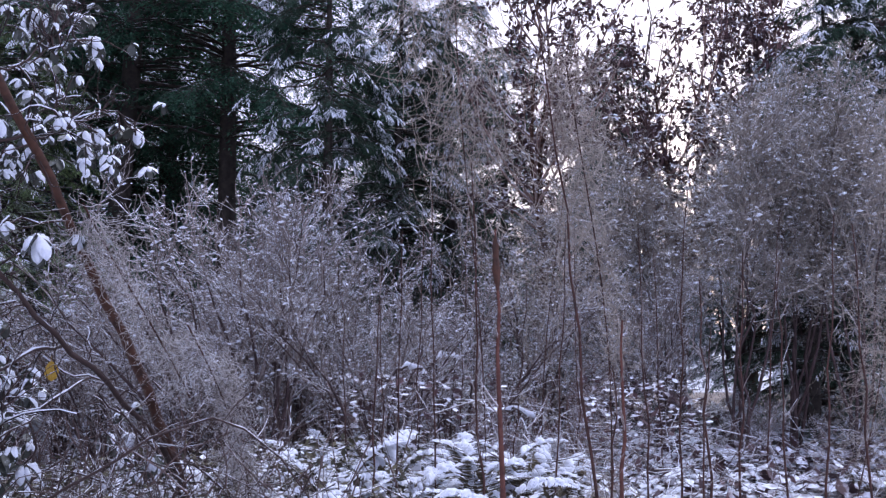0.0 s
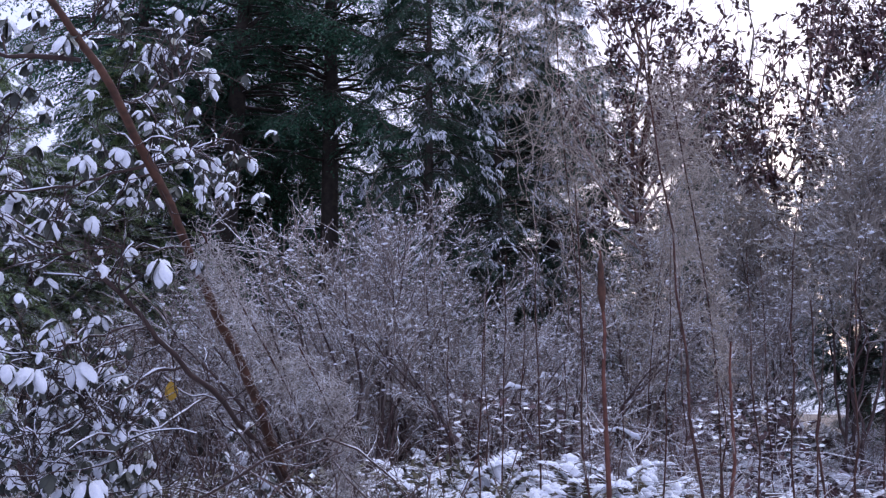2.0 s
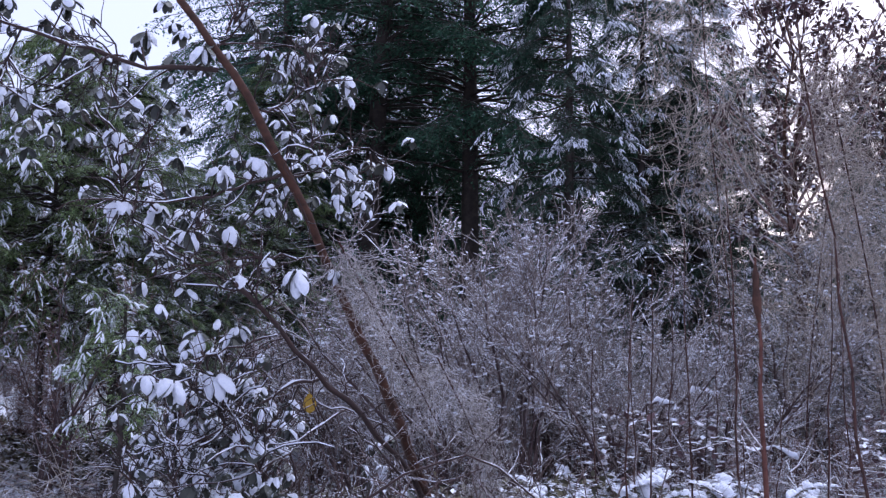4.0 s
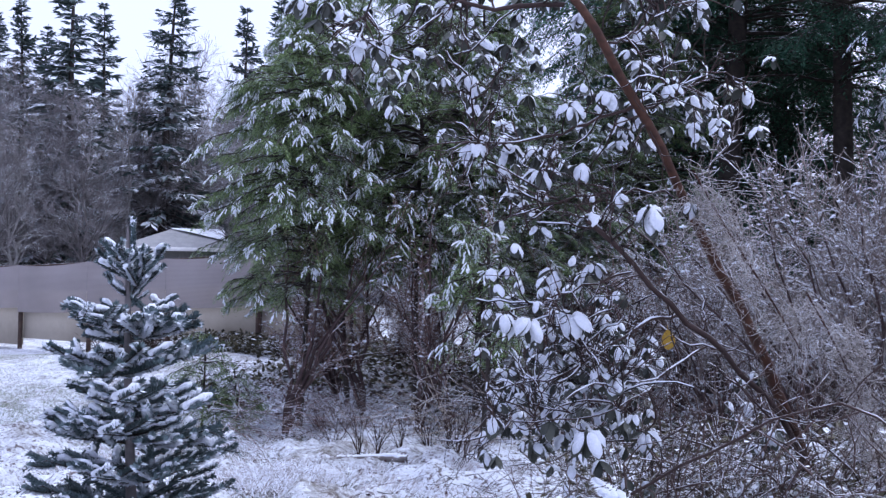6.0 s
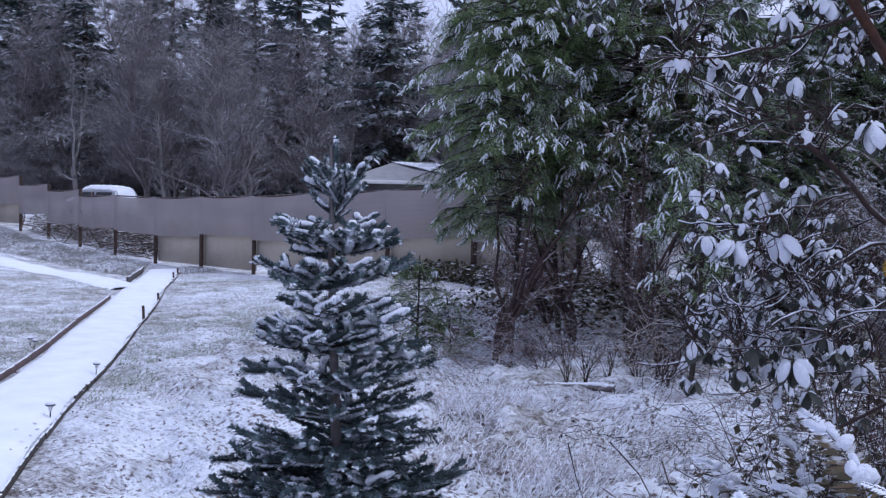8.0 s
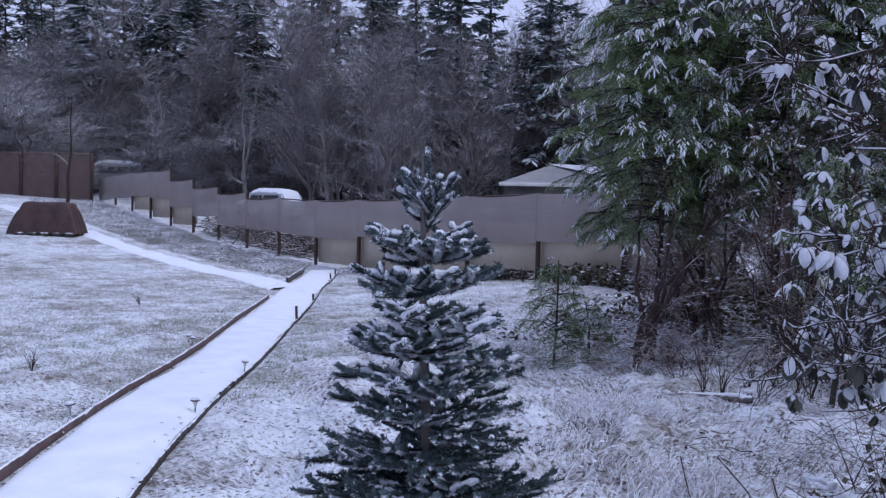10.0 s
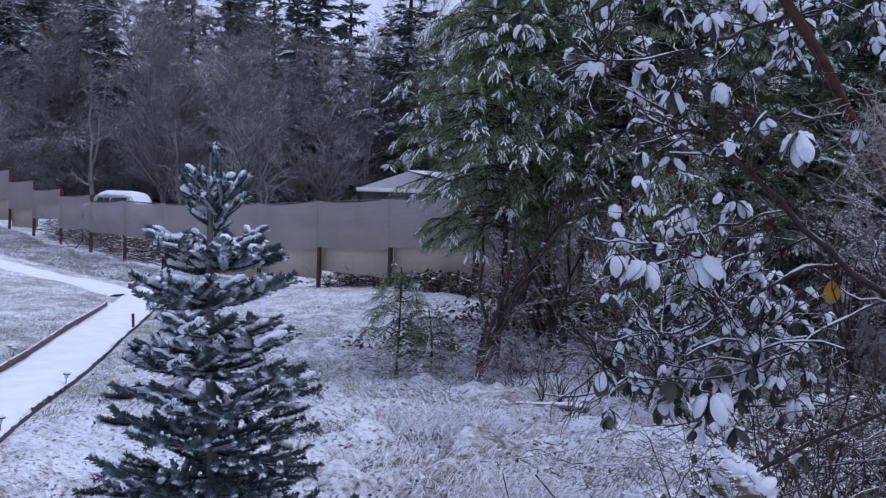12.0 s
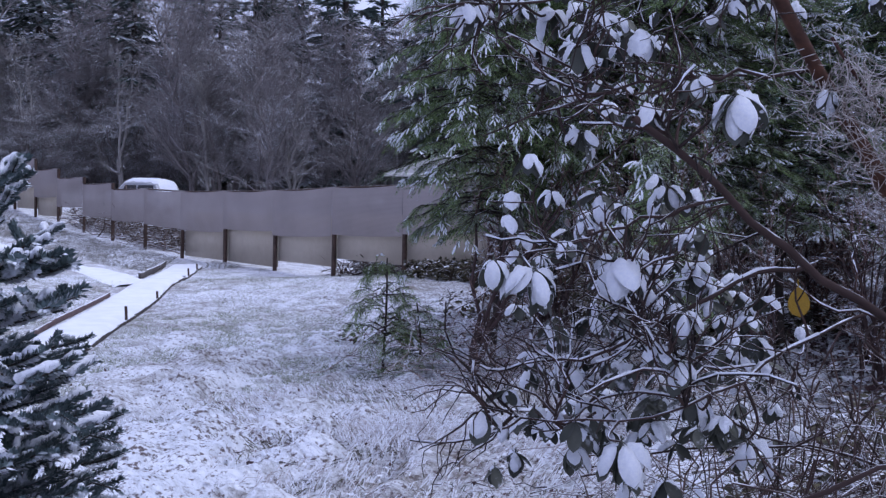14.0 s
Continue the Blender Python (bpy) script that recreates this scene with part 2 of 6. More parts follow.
def unit(v):
    return v / np.maximum(np.linalg.norm(v, axis=-1, keepdims=True), 1e-9)


class Build:
    """Gathers triangles and quads, and turns them into one mesh."""

    def __init__(self):
        self.v, self.q, self.t, self.n = [], [], [], 0

    def add(self, v, f):
        v, f = np.asarray(v, float).reshape(-1, 3), np.asarray(f, int)
        (self.q if f.shape[1] == 4 else self.t).append(f + self.n)
        self.v.append(v)
        self.n += len(v)
        return self

    def mesh(self, name, mat, smooth=False):
        me = bpy.data.meshes.new(name)
        v = np.concatenate(self.v)
        q = np.concatenate(self.q) if self.q else np.zeros((0, 4), int)
        t = np.concatenate(self.t) if self.t else np.zeros((0, 3), int)
        loops = np.r_[q.ravel(), t.ravel()]
        starts = np.r_[np.arange(len(q)) * 4, len(q) * 4 + np.arange(len(t)) * 3]
        me.vertices.add(len(v))
        me.vertices.foreach_set("co", v.astype(np.float32).ravel())
        me.loops.add(len(loops))
        me.loops.foreach_set("vertex_index", loops.astype(np.int32))
        me.polygons.add(len(starts))
        me.polygons.foreach_set("loop_start", starts.astype(np.int32))
        me.update(calc_edges=True)
        if smooth:
            me.polygons.foreach_set("use_smooth", np.ones(len(starts), bool))
        me.materials.append(mat)
        return me


FINE = {"twig_haze", "strand_mass", "stem_clump", "branchwork", "foliage", "needle_coat", "crown", "snow_load", "seed_hairs"}


def part(name, build, mat, parent=None, label="", smooth=False, at=None):
    """One mesh object, under its thing or part."""
    me = build.mesh(name, mat, smooth) if isinstance(build, Build) else build
    ob = new(name, me)
    if parent is not None:
        ob.parent = parent
    if at is not None:
        ob.matrix_basis = at
    if label:
        ob["label"] = label
    if name in FINE:
        ob["kind"] = "stuff"
    return ob


def thing(name, label, category, x=0.0, y=0.0, z=0.0, turn=0.0, group="", kind=""):
    ob = new(name)
    ob.matrix_basis = pose(x, y, z, 0, 0, turn)
    return tagged(ob, label, category, group, kind)


def tubes(b, p, r, sides=4, caps=False):
    """Round rods along many lines at once. p: lines x points x 3; r: lines x points."""
    p = np.asarray(p, float)
    r = np.broadcast_to(np.asarray(r, float), p.shape[:2])
    n, k = p.shape[:2]
    tan = unit(np.gradient(p, axis=1))
    ref = np.where(np.abs(tan[:, :1, 2:]) > 0.8, np.array([1.0, 0.13, 0.05]), np.array([0.1, 0.07, 1.0]))
    a = unit(np.cross(tan, ref))
    c = np.cross(tan, a)
    ang = np.linspace(0, 2 * np.pi, sides, endpoint=False)
    ring = a[:, :, None] * np.cos(ang)[:, None] + c[:, :, None] * np.sin(ang)[:, None]
    v = p[:, :, None] + ring * r[:, :, None, None]
    i = np.arange(n)[:, None, None] * k * sides + np.arange(k - 1)[None, :, None] * sides
    s = np.arange(sides)[None, None]
    s2 = (s + 1) % sides
    f = np.stack([i + s, i + s2, i + sides + s2, i + sides + s], -1).reshape(-1, 4)
    b.add(v, f)
    if caps and sides == 4:
        base = np.arange(n) * k * sides + (k - 1) * sides
        b.q.append((np.stack([base, base + 1, base + 2, base + 3], -1)) + b.n - n * k * sides)
    return b


def blades(b, base, way, side, length, width, fat=0.45):
    """Diamond leaves or needles: base points, directions, sideways vectors."""
    length, width = np.reshape(length, (-1, 1)), np.reshape(width, (-1, 1))
    mid = base + way * length * fat
    v = np.stack([base, mid + side * width / 2, base + way * length, mid - side * width / 2], 1)
    n = len(base)
    b.add(v, np.arange(n)[:, None] * 4 + np.arange(4))
    return b


def box(b, x0, y0, z0, x1, y1, z1, m=None):
    v = np.array([(x, y, z) for z in (z0, z1) for x, y in ((x0, y0), (x1, y0), (x1, y1), (x0, y1))], float)
    if m is not None:
        v = np.array([m @ Vector(p) for p in v])
    b.add(v, [(0, 3, 2, 1), (4, 5, 6, 7), (0, 1, 5, 4), (1, 2, 6, 5), (2, 3, 7, 6), (3, 0, 4, 7)])
    return b


def lathe(b, profile, sides=12):
    """A turned body: (radius, height) pairs from the bottom up."""
    a = np.linspace(0, 2 * np.pi, sides, endpoint=False)
    v = np.array([[(r * math.cos(t), r * math.sin(t), h) for t in a] for r, h in profile])
    i, s = np.arange(len(profile) - 1)[:, None] * sides, np.arange(sides)[None]
    f = np.stack([i + s, i + (s + 1) % sides, i + sides + (s + 1) % sides, i + sides + s], -1).reshape(-1, 4)
    return b.add(v, f)


def at_param(p, u):
    """Points and tangents on lines p (n, k, 3) at u (n, m) in 0..1."""
    k = p.shape[1]
    x = np.clip(u * (k - 1), 0, k - 1.001)
    i = x.astype(int)
    w = (x - i)[..., None]
    n = np.arange(len(p))[:, None]
    a, c = p[n, i], p[n, i + 1]
    return a + (c - a) * w, unit(c - a)


def sprout(p, count, length, angle, lift=0.0, k=4, u0=0.2, u1=1.0, taper=0.5, bend=0.0, wobble=0.12, seed=None):
    """Side branches on the lines p. Returns their lines and how far along the parent they stand."""
    n = len(p)
    u = u0 + (u1 - u0) * rng.random((n, count))
    o, t = at_param(p, u)
    rnd = unit(rng.normal(size=(n, count, 3)))
    perp = unit(rnd - (rnd * t).sum(-1, keepdims=True) * t)
    an = np.radians(angle) * (0.7 + 0.6 * rng.random((n, count, 1)))
    d = np.cos(an) * t + np.sin(an) * perp
    d[..., 2] += lift
    d = unit(d)
    ln = length * (1 - taper * u) * (0.55 + 0.9 * rng.random((n, count)))
    o, d, ln, u = o.reshape(-1, 3), d.reshape(-1, 3), ln.ravel(), u.ravel()
    steps = [o]
    for j in range(1, k):
        dd = d + wobble * rng.normal(size=d.shape)
        dd[:, 2] += bend * j / k
        d = unit(dd)
        steps.append(steps[-1] + d * (ln / (k - 1))[:, None])
    return np.stack(steps, 1), u


def radii(n, k, r0, r1):
    return np.linspace(1, 0, k)[None] * (np.reshape(r0, (-1, 1)) - r1) + r1 + np.zeros((n, 1))


def ground_z(x, y):
    """Height of the land: level round the path, a low swell in the meadow, a slope up to the shed."""
    x, y = np.asarray(x, float), np.asarray(y, float)
    z = 1.6 * np.clip((-x - 22) / 22, 0, 1.7) ** 1.5
    z = z + 0.24 * np.exp(-((x + 4.2) ** 2 + (y - 5.6) ** 2) / 9.0)
    z = z + 0.30 * np.clip((x + 2.6) / 2, 0, 1) * np.clip((y - 2.5) / 3, 0, 1)
    z = z + 0.30 * np.clip((x + 18) / 4, 0, 1) * np.clip((-4 - x) / 2, 0, 1) * np.clip((y - 8.5) / 3, 0, 1)
    z = z + 0.012 * np.sin(x * 0.9 + 0.5 * y) + 0.012 * np.sin(y * 1.1 - 0.6 * x)
    return z


def gz(x, y):
    return float(ground_z(x, y))


def polar(bearing, dist):
    """A place by its bearing (degrees to the left of +y) and distance."""
    a = radians(bearing)
    return 0.2 - dist * math.sin(a), 0.4 + dist * math.cos(a)


# ---- ground ----
PD = np.array([-0.8477, 0.5304])  # along the path, away from the house
PN = np.array([0.5304, 0.8477])  # to its right-hand side
P0 = np.array([-6.276, 2.484])


def make_ground():
    def axis(lo, hi, step, far):
        core = np.arange(lo, hi, step)
        out, d, s = [], 0.0, step
        while d < far:
            s *= 1.16
            d += s
            out.append(d)
        out = np.array(out)
        return np.r_[(lo - out)[::-1], core, core[-1] + out]

    xs, ys = axis(-13, 4.5, 0.07, 900), axis(0.5, 12, 0.07, 900)
    gx, gy = np.meshgrid(xs, ys, indexing="ij")
    z = ground_z(gx, gy)
    near = np.exp(-((gx + 4) ** 2 + (gy - 6) ** 2) / 60)
    al, ac = 0.77 * gx + 0.64 * gy, -0.64 * gx + 0.77 * gy
    lump = np.zeros_like(gx)
    for f, a in ((3.1, 0.036), (6.7, 0.034), (13.0, 0.026), (24.0, 0.014)):
        ph = rng.random(6) * 6.3
        for i in range(3):
            an = ph[i] + i * 1.1
            lump += a * np.sin(f * (gx * np.cos(an) + gy * np.sin(an)) + ph[i + 3] + 1.5 * np.sin(f * 0.37 * gx + ph[i]))
    wav = ac + 0.35 * np.sin(1.3 * al + 0.8 * ac) + 0.12 * np.sin(3.7 * al - 1.1)
    lump += 0.022 * np.sin(9 * wav + 1.2 * np.sin(2.1 * al)) * np.sin(2.3 * al + 1.7 * np.sin(1.9 * ac)) + 0.012 * np.sin(19 * wav + 2 * np.sin(4.1 * al))
    away, along = np.abs((gx - P0[0]) * PN[0] + (gy - P0[1]) * PN[1] - 0.11), (gx - P0[0]) * PD[0] + (gy - P0[1]) * PD[1]
    free = np.where((along > -8) & (along < 19), np.clip((away - 0.48) / 0.7, 0, 1), 1.0)
    z = z + lump * near * free - 0.02 * (free < 0.02)
    nx, ny = len(xs), len(ys)
    i = np.arange(nx - 1)[:, None] * ny + np.arange(ny - 1)[None]
    f = np.stack([i, i + ny, i + ny + 1, i + 1], -1).reshape(-1, 4)
    b = Build().add(np.stack([gx, gy, z], -1), f)
    ob = part("ground", b, M["ground"], smooth=True)
    tagged(ob, "thin patchy snow over short turf and soil", "ground", kind="structure")


make_ground()


# ---- snow-covered garden path ----
def path_point(s, off):
    return P0 + PD * s + PN * off


def strip(b, pts_l, pts_r, lift):
    """A ribbon of ground-hugging quads, with a skirt down into the turf."""
    l, r = np.array(pts_l), np.array(pts_r)
    k = len(l)
    w = np.linspace(0, 1, 7)
    rows = l[:, None] * (1 - w)[None, :, None] + r[:, None] * w[None, :, None]
    z = ground_z(rows[..., 0], rows[..., 1]) + lift + 0.012 * np.sin(rows[..., 0] * 3.3) * np.sin(rows[..., 1] * 2.9)
    z[:, 0] -= 0.06
    z[:, -1] -= 0.06
    v = np.concatenate([rows, z[..., None]], -1)
    i = np.arange(k - 1)[:, None] * 7 + np.arange(6)[None]
    b.add(v, np.stack([i, i + 7, i + 8, i + 1], -1).reshape(-1, 4))


def make_path():
    s = np.linspace(-14, 18.2, 150)
    b = Build()
    strip(b, [path_point(t, -0.27) for t in s], [path_point(t, 0.49) for t in s], 0.03)
    ob = part("path", b, M["path_snow"], smooth=True)
    tagged(ob, "straight garden path under smooth fresh snow", "path", kind="structure")
    # side path, from the junction up past the tarp to the shed
    knots = np.array([path_point(12.4, -0.05), path_point(13.4, -0.5), (-20.6, 9.9), (-24.5, 9.85), (-28.5, 9.9), (-33.0, 10.0), (-38.0, 9.6), (-43.0, 9.2)])
    u = np.linspace(0, len(knots) - 1.001, 90)
    i = u.astype(int)
    mid = knots[i] + (knots[i + 1] - knots[i]) * (u - i)[:, None]
    for _ in range(4):
        mid[1:-1] = (mid[:-2] + mid[1:-1] * 2 + mid[2:]) / 4
    d = unit(np.gradient(mid, axis=0))
    n = np.stack([-d[:, 1], d[:, 0]], -1)
    w = np.interp(np.arange(90), [0, 8, 18, 32, 90], [0.5, 0.5, 0.5, 0.45, 0.4])[:, None]
    b = Build()
    strip(b, mid + n * w, mid - n * w, 0.026)
    ob = part("path_side", b, M["path_snow"], smooth=True)
    tagged(ob, "narrow snowy footpath climbing the lawn to the shed", "path", kind="structure")


make_path()


def edge_run(name, label, mat, start, stop, off, step, height, thick, gap):
    """Edging laid board by board."""
    root = thing(name, label, "path edging", kind="structure")
    s = start
    while s < stop - 0.05:
        e = min(s + step, stop)
        a, c = path_point(s, off + rng.normal() * 0.004), path_point(e - gap, off + rng.normal() * 0.004)
        d = unit(c - a)
        n = np.array([-d[1], d[0]]) * thick / 2
        top = height + rng.normal() * 0.006
        v = []
        for q in (a, c):
            z = gz(*q)
            for o, h in ((-1, -0.05), (1, -0.05), (1, top), (0.6, top + 0.008), (-0.6, top + 0.008), (-1, top)):
                v.append((*(q + n * o), z + h))
        b = Build().add(v, [(i, (i + 1) % 6, 6 + (i + 1) % 6, 6 + i) for i in range(6)])
        b.add(v, [(0, 5, 4, 3), (0, 3, 2, 1), (6, 7, 8, 9), (6, 9, 10, 11)])
        part("board", b, M[mat], root)
        s = e


edge_run("edging_left", "reddish-brown timber boards edging the snowy path", "wood_edge", -4.0, 10.9, -0.29, 1.85, 0.04, 0.022, 0.012)
edge_run("edging_right", "low dark edging boards along the snowy path", "edge_dark", -3.0, 17.6, 0.51, 0.62, 0.018, 0.014, 0.02)
edge_run("edging_end", "short dark edging boards past the path junction", "edge_dark", 14.2, 18.0, -0.32, 0.9, 0.1, 0.04, 0.02)


def make_lamp():
    root = thing("solar_lamp", "small dark solar path lamp on a stake, capped with snow", "path lamp", group="solar lamps along the path")
    part("stake", lathe(Build(), [(0.007, -0.06), (0.007, 0.13)], 8), M["metal_dark"], root)
    part("lens", lathe(Build(), [(0.012, 0.12), (0.03, 0.175), (0.034, 0.18)], 10), M["lamp_glass"], root, "clear tapered lens")
    part("cap", lathe(Build(), [(0.036, 0.178), (0.052, 0.18), (0.052, 0.194), (0.03, 0.2), (0.0, 0.201)], 12), M["metal_dark"], root)
    part("snow_cap", lathe(Build(), [(0.05, 0.196), (0.045, 0.21), (0.024, 0.222), (0.0, 0.225)], 12), M["snow"], root, "cap of fresh snow", True)
    return root


lamp = make_lamp()
spots = [path_point(0.72, 0.44), path_point(2.95, 0.46), path_point(13.6, 0.56), path_point(0.73, -0.41), path_point(4.95, -0.40), path_point(5.15, -0.47)]
for n, q in enumerate(spots):
    m = pose(q[0], q[1], gz(*q) - 0.04, rng.normal() * 4, rng.normal() * 4, n * 50) @ Matrix.Scale(0.62, 4)
    if n == 0:
        lamp.matrix_basis = m
    else:
        copy_thing(lamp, m).matrix_basis = m


def make_stub(s, off, h):
    q = path_point(s, off)
    b = lathe(Build(), [(0.019, -0.1), (0.019, h), (0.014, h + 0.009), (0.0, h + 0.011)], 8)
    ob = part("stake_post", b, M["post"], at=pose(q[0], q[1], gz(*q), 2, -2, 0))
    tagged(ob, "short dark wooden stake beside the path edging", "stake", group="stakes beside the path")


for s, h in ((7.55, 0.18), (10.4, 0.12), (14.9, 0.16), (16.6, 0.14)):
    make_stub(s, 0.5, h)


# ---- shade-cloth fence ----
def fence_xy(k):
    return np.array([-14.63 - 2.318 * k, 12.99 + 0.069 * k])


FENCE_TOP = [1.95, 1.85, 1.80, 1.73, 1.71, 1.69, 1.75, 1.90, 2.08, 2.36, 2.72, 2.72, 2.70, 2.66, 2.56]


def make_fence():
    root = thing("cloth_fence", "post fence hung with brown shade cloth over tan panels", "fence", kind="structure")
    for k in range(-2, 14):
        x, y = fence_xy(k)
        top = FENCE_TOP[min(max(k + 1, 0), 14)] - 0.02
        z = gz(x, y)
        b = Build()
        line = np.array([[(x, y - 0.04, z - 0.3), (x + 0.01, y - 0.04, (z + top) / 2), (x, y - 0.04, top)]])
        tubes(b, line, 0.045 + 0.01 * rng.random(), 7)
        part("fence_post", b, M["post"], root)
    for k in range(-2, 13):
        a, c = fence_xy(k), fence_xy(k + 1)
        t0 = FENCE_TOP[min(max(k + 1, 0), 14)]
        t1 = FENCE_TOP[min(max(k + 2, 0), 14)]
        if 5 <= k <= 8:
            t1 = t0 - 0.03
        u, w = np.linspace(0, 1, 13), np.linspace(0, 1, 9)
        uu, ww = np.meshgrid(u, w, indexing="ij")
        drop = 0.92 + 0.05 * math.sin(k * 2.3)
        sag = 0.05 * np.sin(np.pi * uu) ** 0.7
        zz = t0 + (t1 - t0) * uu - sag * (1 - 0.5 * ww) - drop * ww
        belly = 0.11 * np.sin(np.pi * uu) ** 0.8 * np.sin(np.pi * (0.15 + 0.85 * ww)) + 0.012 * np.sin(uu * 19 + k) * ww
        xx = a[0] + (c[0] - a[0]) * uu
        yy = a[1] + (c[1] - a[1]) * uu - 0.095 - belly
        i = np.arange(12)[:, None] * 9 + np.arange(8)[None]
        b = Build().add(np.stack([xx, yy, zz], -1), np.stack([i, i + 9, i + 10, i + 1], -1).reshape(-1, 4))
        part("cloth_panel", b, M["cloth"], root, smooth=True)
        # rail that carries the cloth
        b = Build()
        tubes(b, np.array([[(a[0], a[1], t0 - 0.02), (c[0], c[1], t1 - 0.02)]]), 0.02, 5)
        part("rail", b, M["post"], root)
        if k <= 3 or 8 <= k <= 10:
            z0 = max(gz(*a), gz(*c)) + (0.07 if k > 1 else 0.17)
            m = pose(a[0], a[1] + 0.05, 0, 0, 0, math.degrees(math.atan2(c[1] - a[1], c[0] - a[0])))
            ln = float(np.linalg.norm(c - a))
            b = box(Build(), 0.01, 0, z0, ln - 0.01, 0.012, min(t0, t1) - 0.5, m)
            part("tan_panel", b, M["tan_panel"], root, "pale tan solid board")


make_fence()


# ---- brush pile behind the open part of the fence, gap fill behind its foot ----
def twig_heap(name, label, cx, cy, rx, ry, h, count, mat, length, r0, group="", rise=0.28):
    b = Build()
    o = rng.normal(size=(count, 3)) * (rx * 0.45, ry * 0.45, 0)
    fall = np.exp(-(o[:, 0] / rx) ** 2 - (o[:, 1] / ry) ** 2)
    o[:, 2] = rng.random(count) * h * fall
    d = rng.normal(size=(count, 3)) * (1, 1, rise)
    d = unit(d)
    ln = length * (0.4 + rng.random(count))
    steps = [o - d * ln[:, None] / 2]
    for _ in range(4):
        d = unit(d + rng.normal(size=d.shape) * 0.28)
        steps.append(steps[-1] + d * ln[:, None] / 4)
    p = np.stack(steps, 1)
    floor = ground_z(p[..., 0] + cx, p[..., 1] + cy)
    p[..., 2] = np.maximum(p[..., 2], 0.0) + floor - gz(cx, cy)
    tubes(b, p, radii(count, 5, r0 * (0.4 + rng.random(count)), r0 * 0.2), 3)
    ob = part(name, b, mat, at=pose(cx, cy, gz(cx, cy)))
    return tagged(ob, label, "brush", group, "stuff")


# added dark twigs, so the gap under these panels reads as shade
for k in (-1.5, -0.3, 0.8):
    x, y = fence_xy(k)
    twig_heap("brush_or_gap_fill", "dark twigs added behind the fence foot to darken the gap", x, y + 0.75, 1.3, 0.3, 0.5, 420, M["twig_dark"], 0.9, 0.012)
for k in (5.2, 6.4, 7.5):
    x, y = fence_xy(k)
    twig_heap("brush_or_gap_fill", "heap of cut snowy branches behind the fence", x, y + 0.9, 1.5, 0.6, 0.9, 260, M["twig_mid"], 1.4, 0.02)


# ---- buildings and things on the slope ----
def make_tarp():
    x, y = -32.7, 8.75
    z = gz(x, y)
    root = thing("covered_stack", "low stack under a dark reddish-brown tarp, on the snowy lawn", "tarp", x, y, z, 62)
    n = 26
    u = np.linspace(-1, 1, n)
    xx, yy = np.meshgrid(u, u, indexing="ij")
    flat = np.clip((1.0 - np.maximum(np.abs(xx), np.abs(yy))) / 0.34, 0, 1)
    h = 0.95 * flat ** 0.9 + 0.015 * np.sin(xx * 7 + yy * 3) * flat + 0.02 * np.sin(yy * 13) * (1 - flat)
    v = np.stack([xx * 0.98 - 0.1 * (xx < -0.6) * (1 - flat) + 0.03 * np.sin(yy * 9), yy * 0.7 + 0.03 * np.sin(xx * 11), h + 0.03], -1)
    i = np.arange(n - 1)[:, None] * n + np.arange(n - 1)[None]
    part("tarp_sheet", Build().add(v, np.stack([i, i + n, i + n + 1, i + 1], -1).reshape(-1, 4)), M["tarp"], root, smooth=True)
    b = Build()
    for a in range(5):
        px, py = (-0.7 + 0.36 * a), -0.7
        box(b, px - 0.13, py - 0.05, -0.02, px + 0.13, py + 0.05, 0.07)
    part("weight_stones", b, M["edge_dark"], root, "row of small stones holding the edge")


make_tarp()


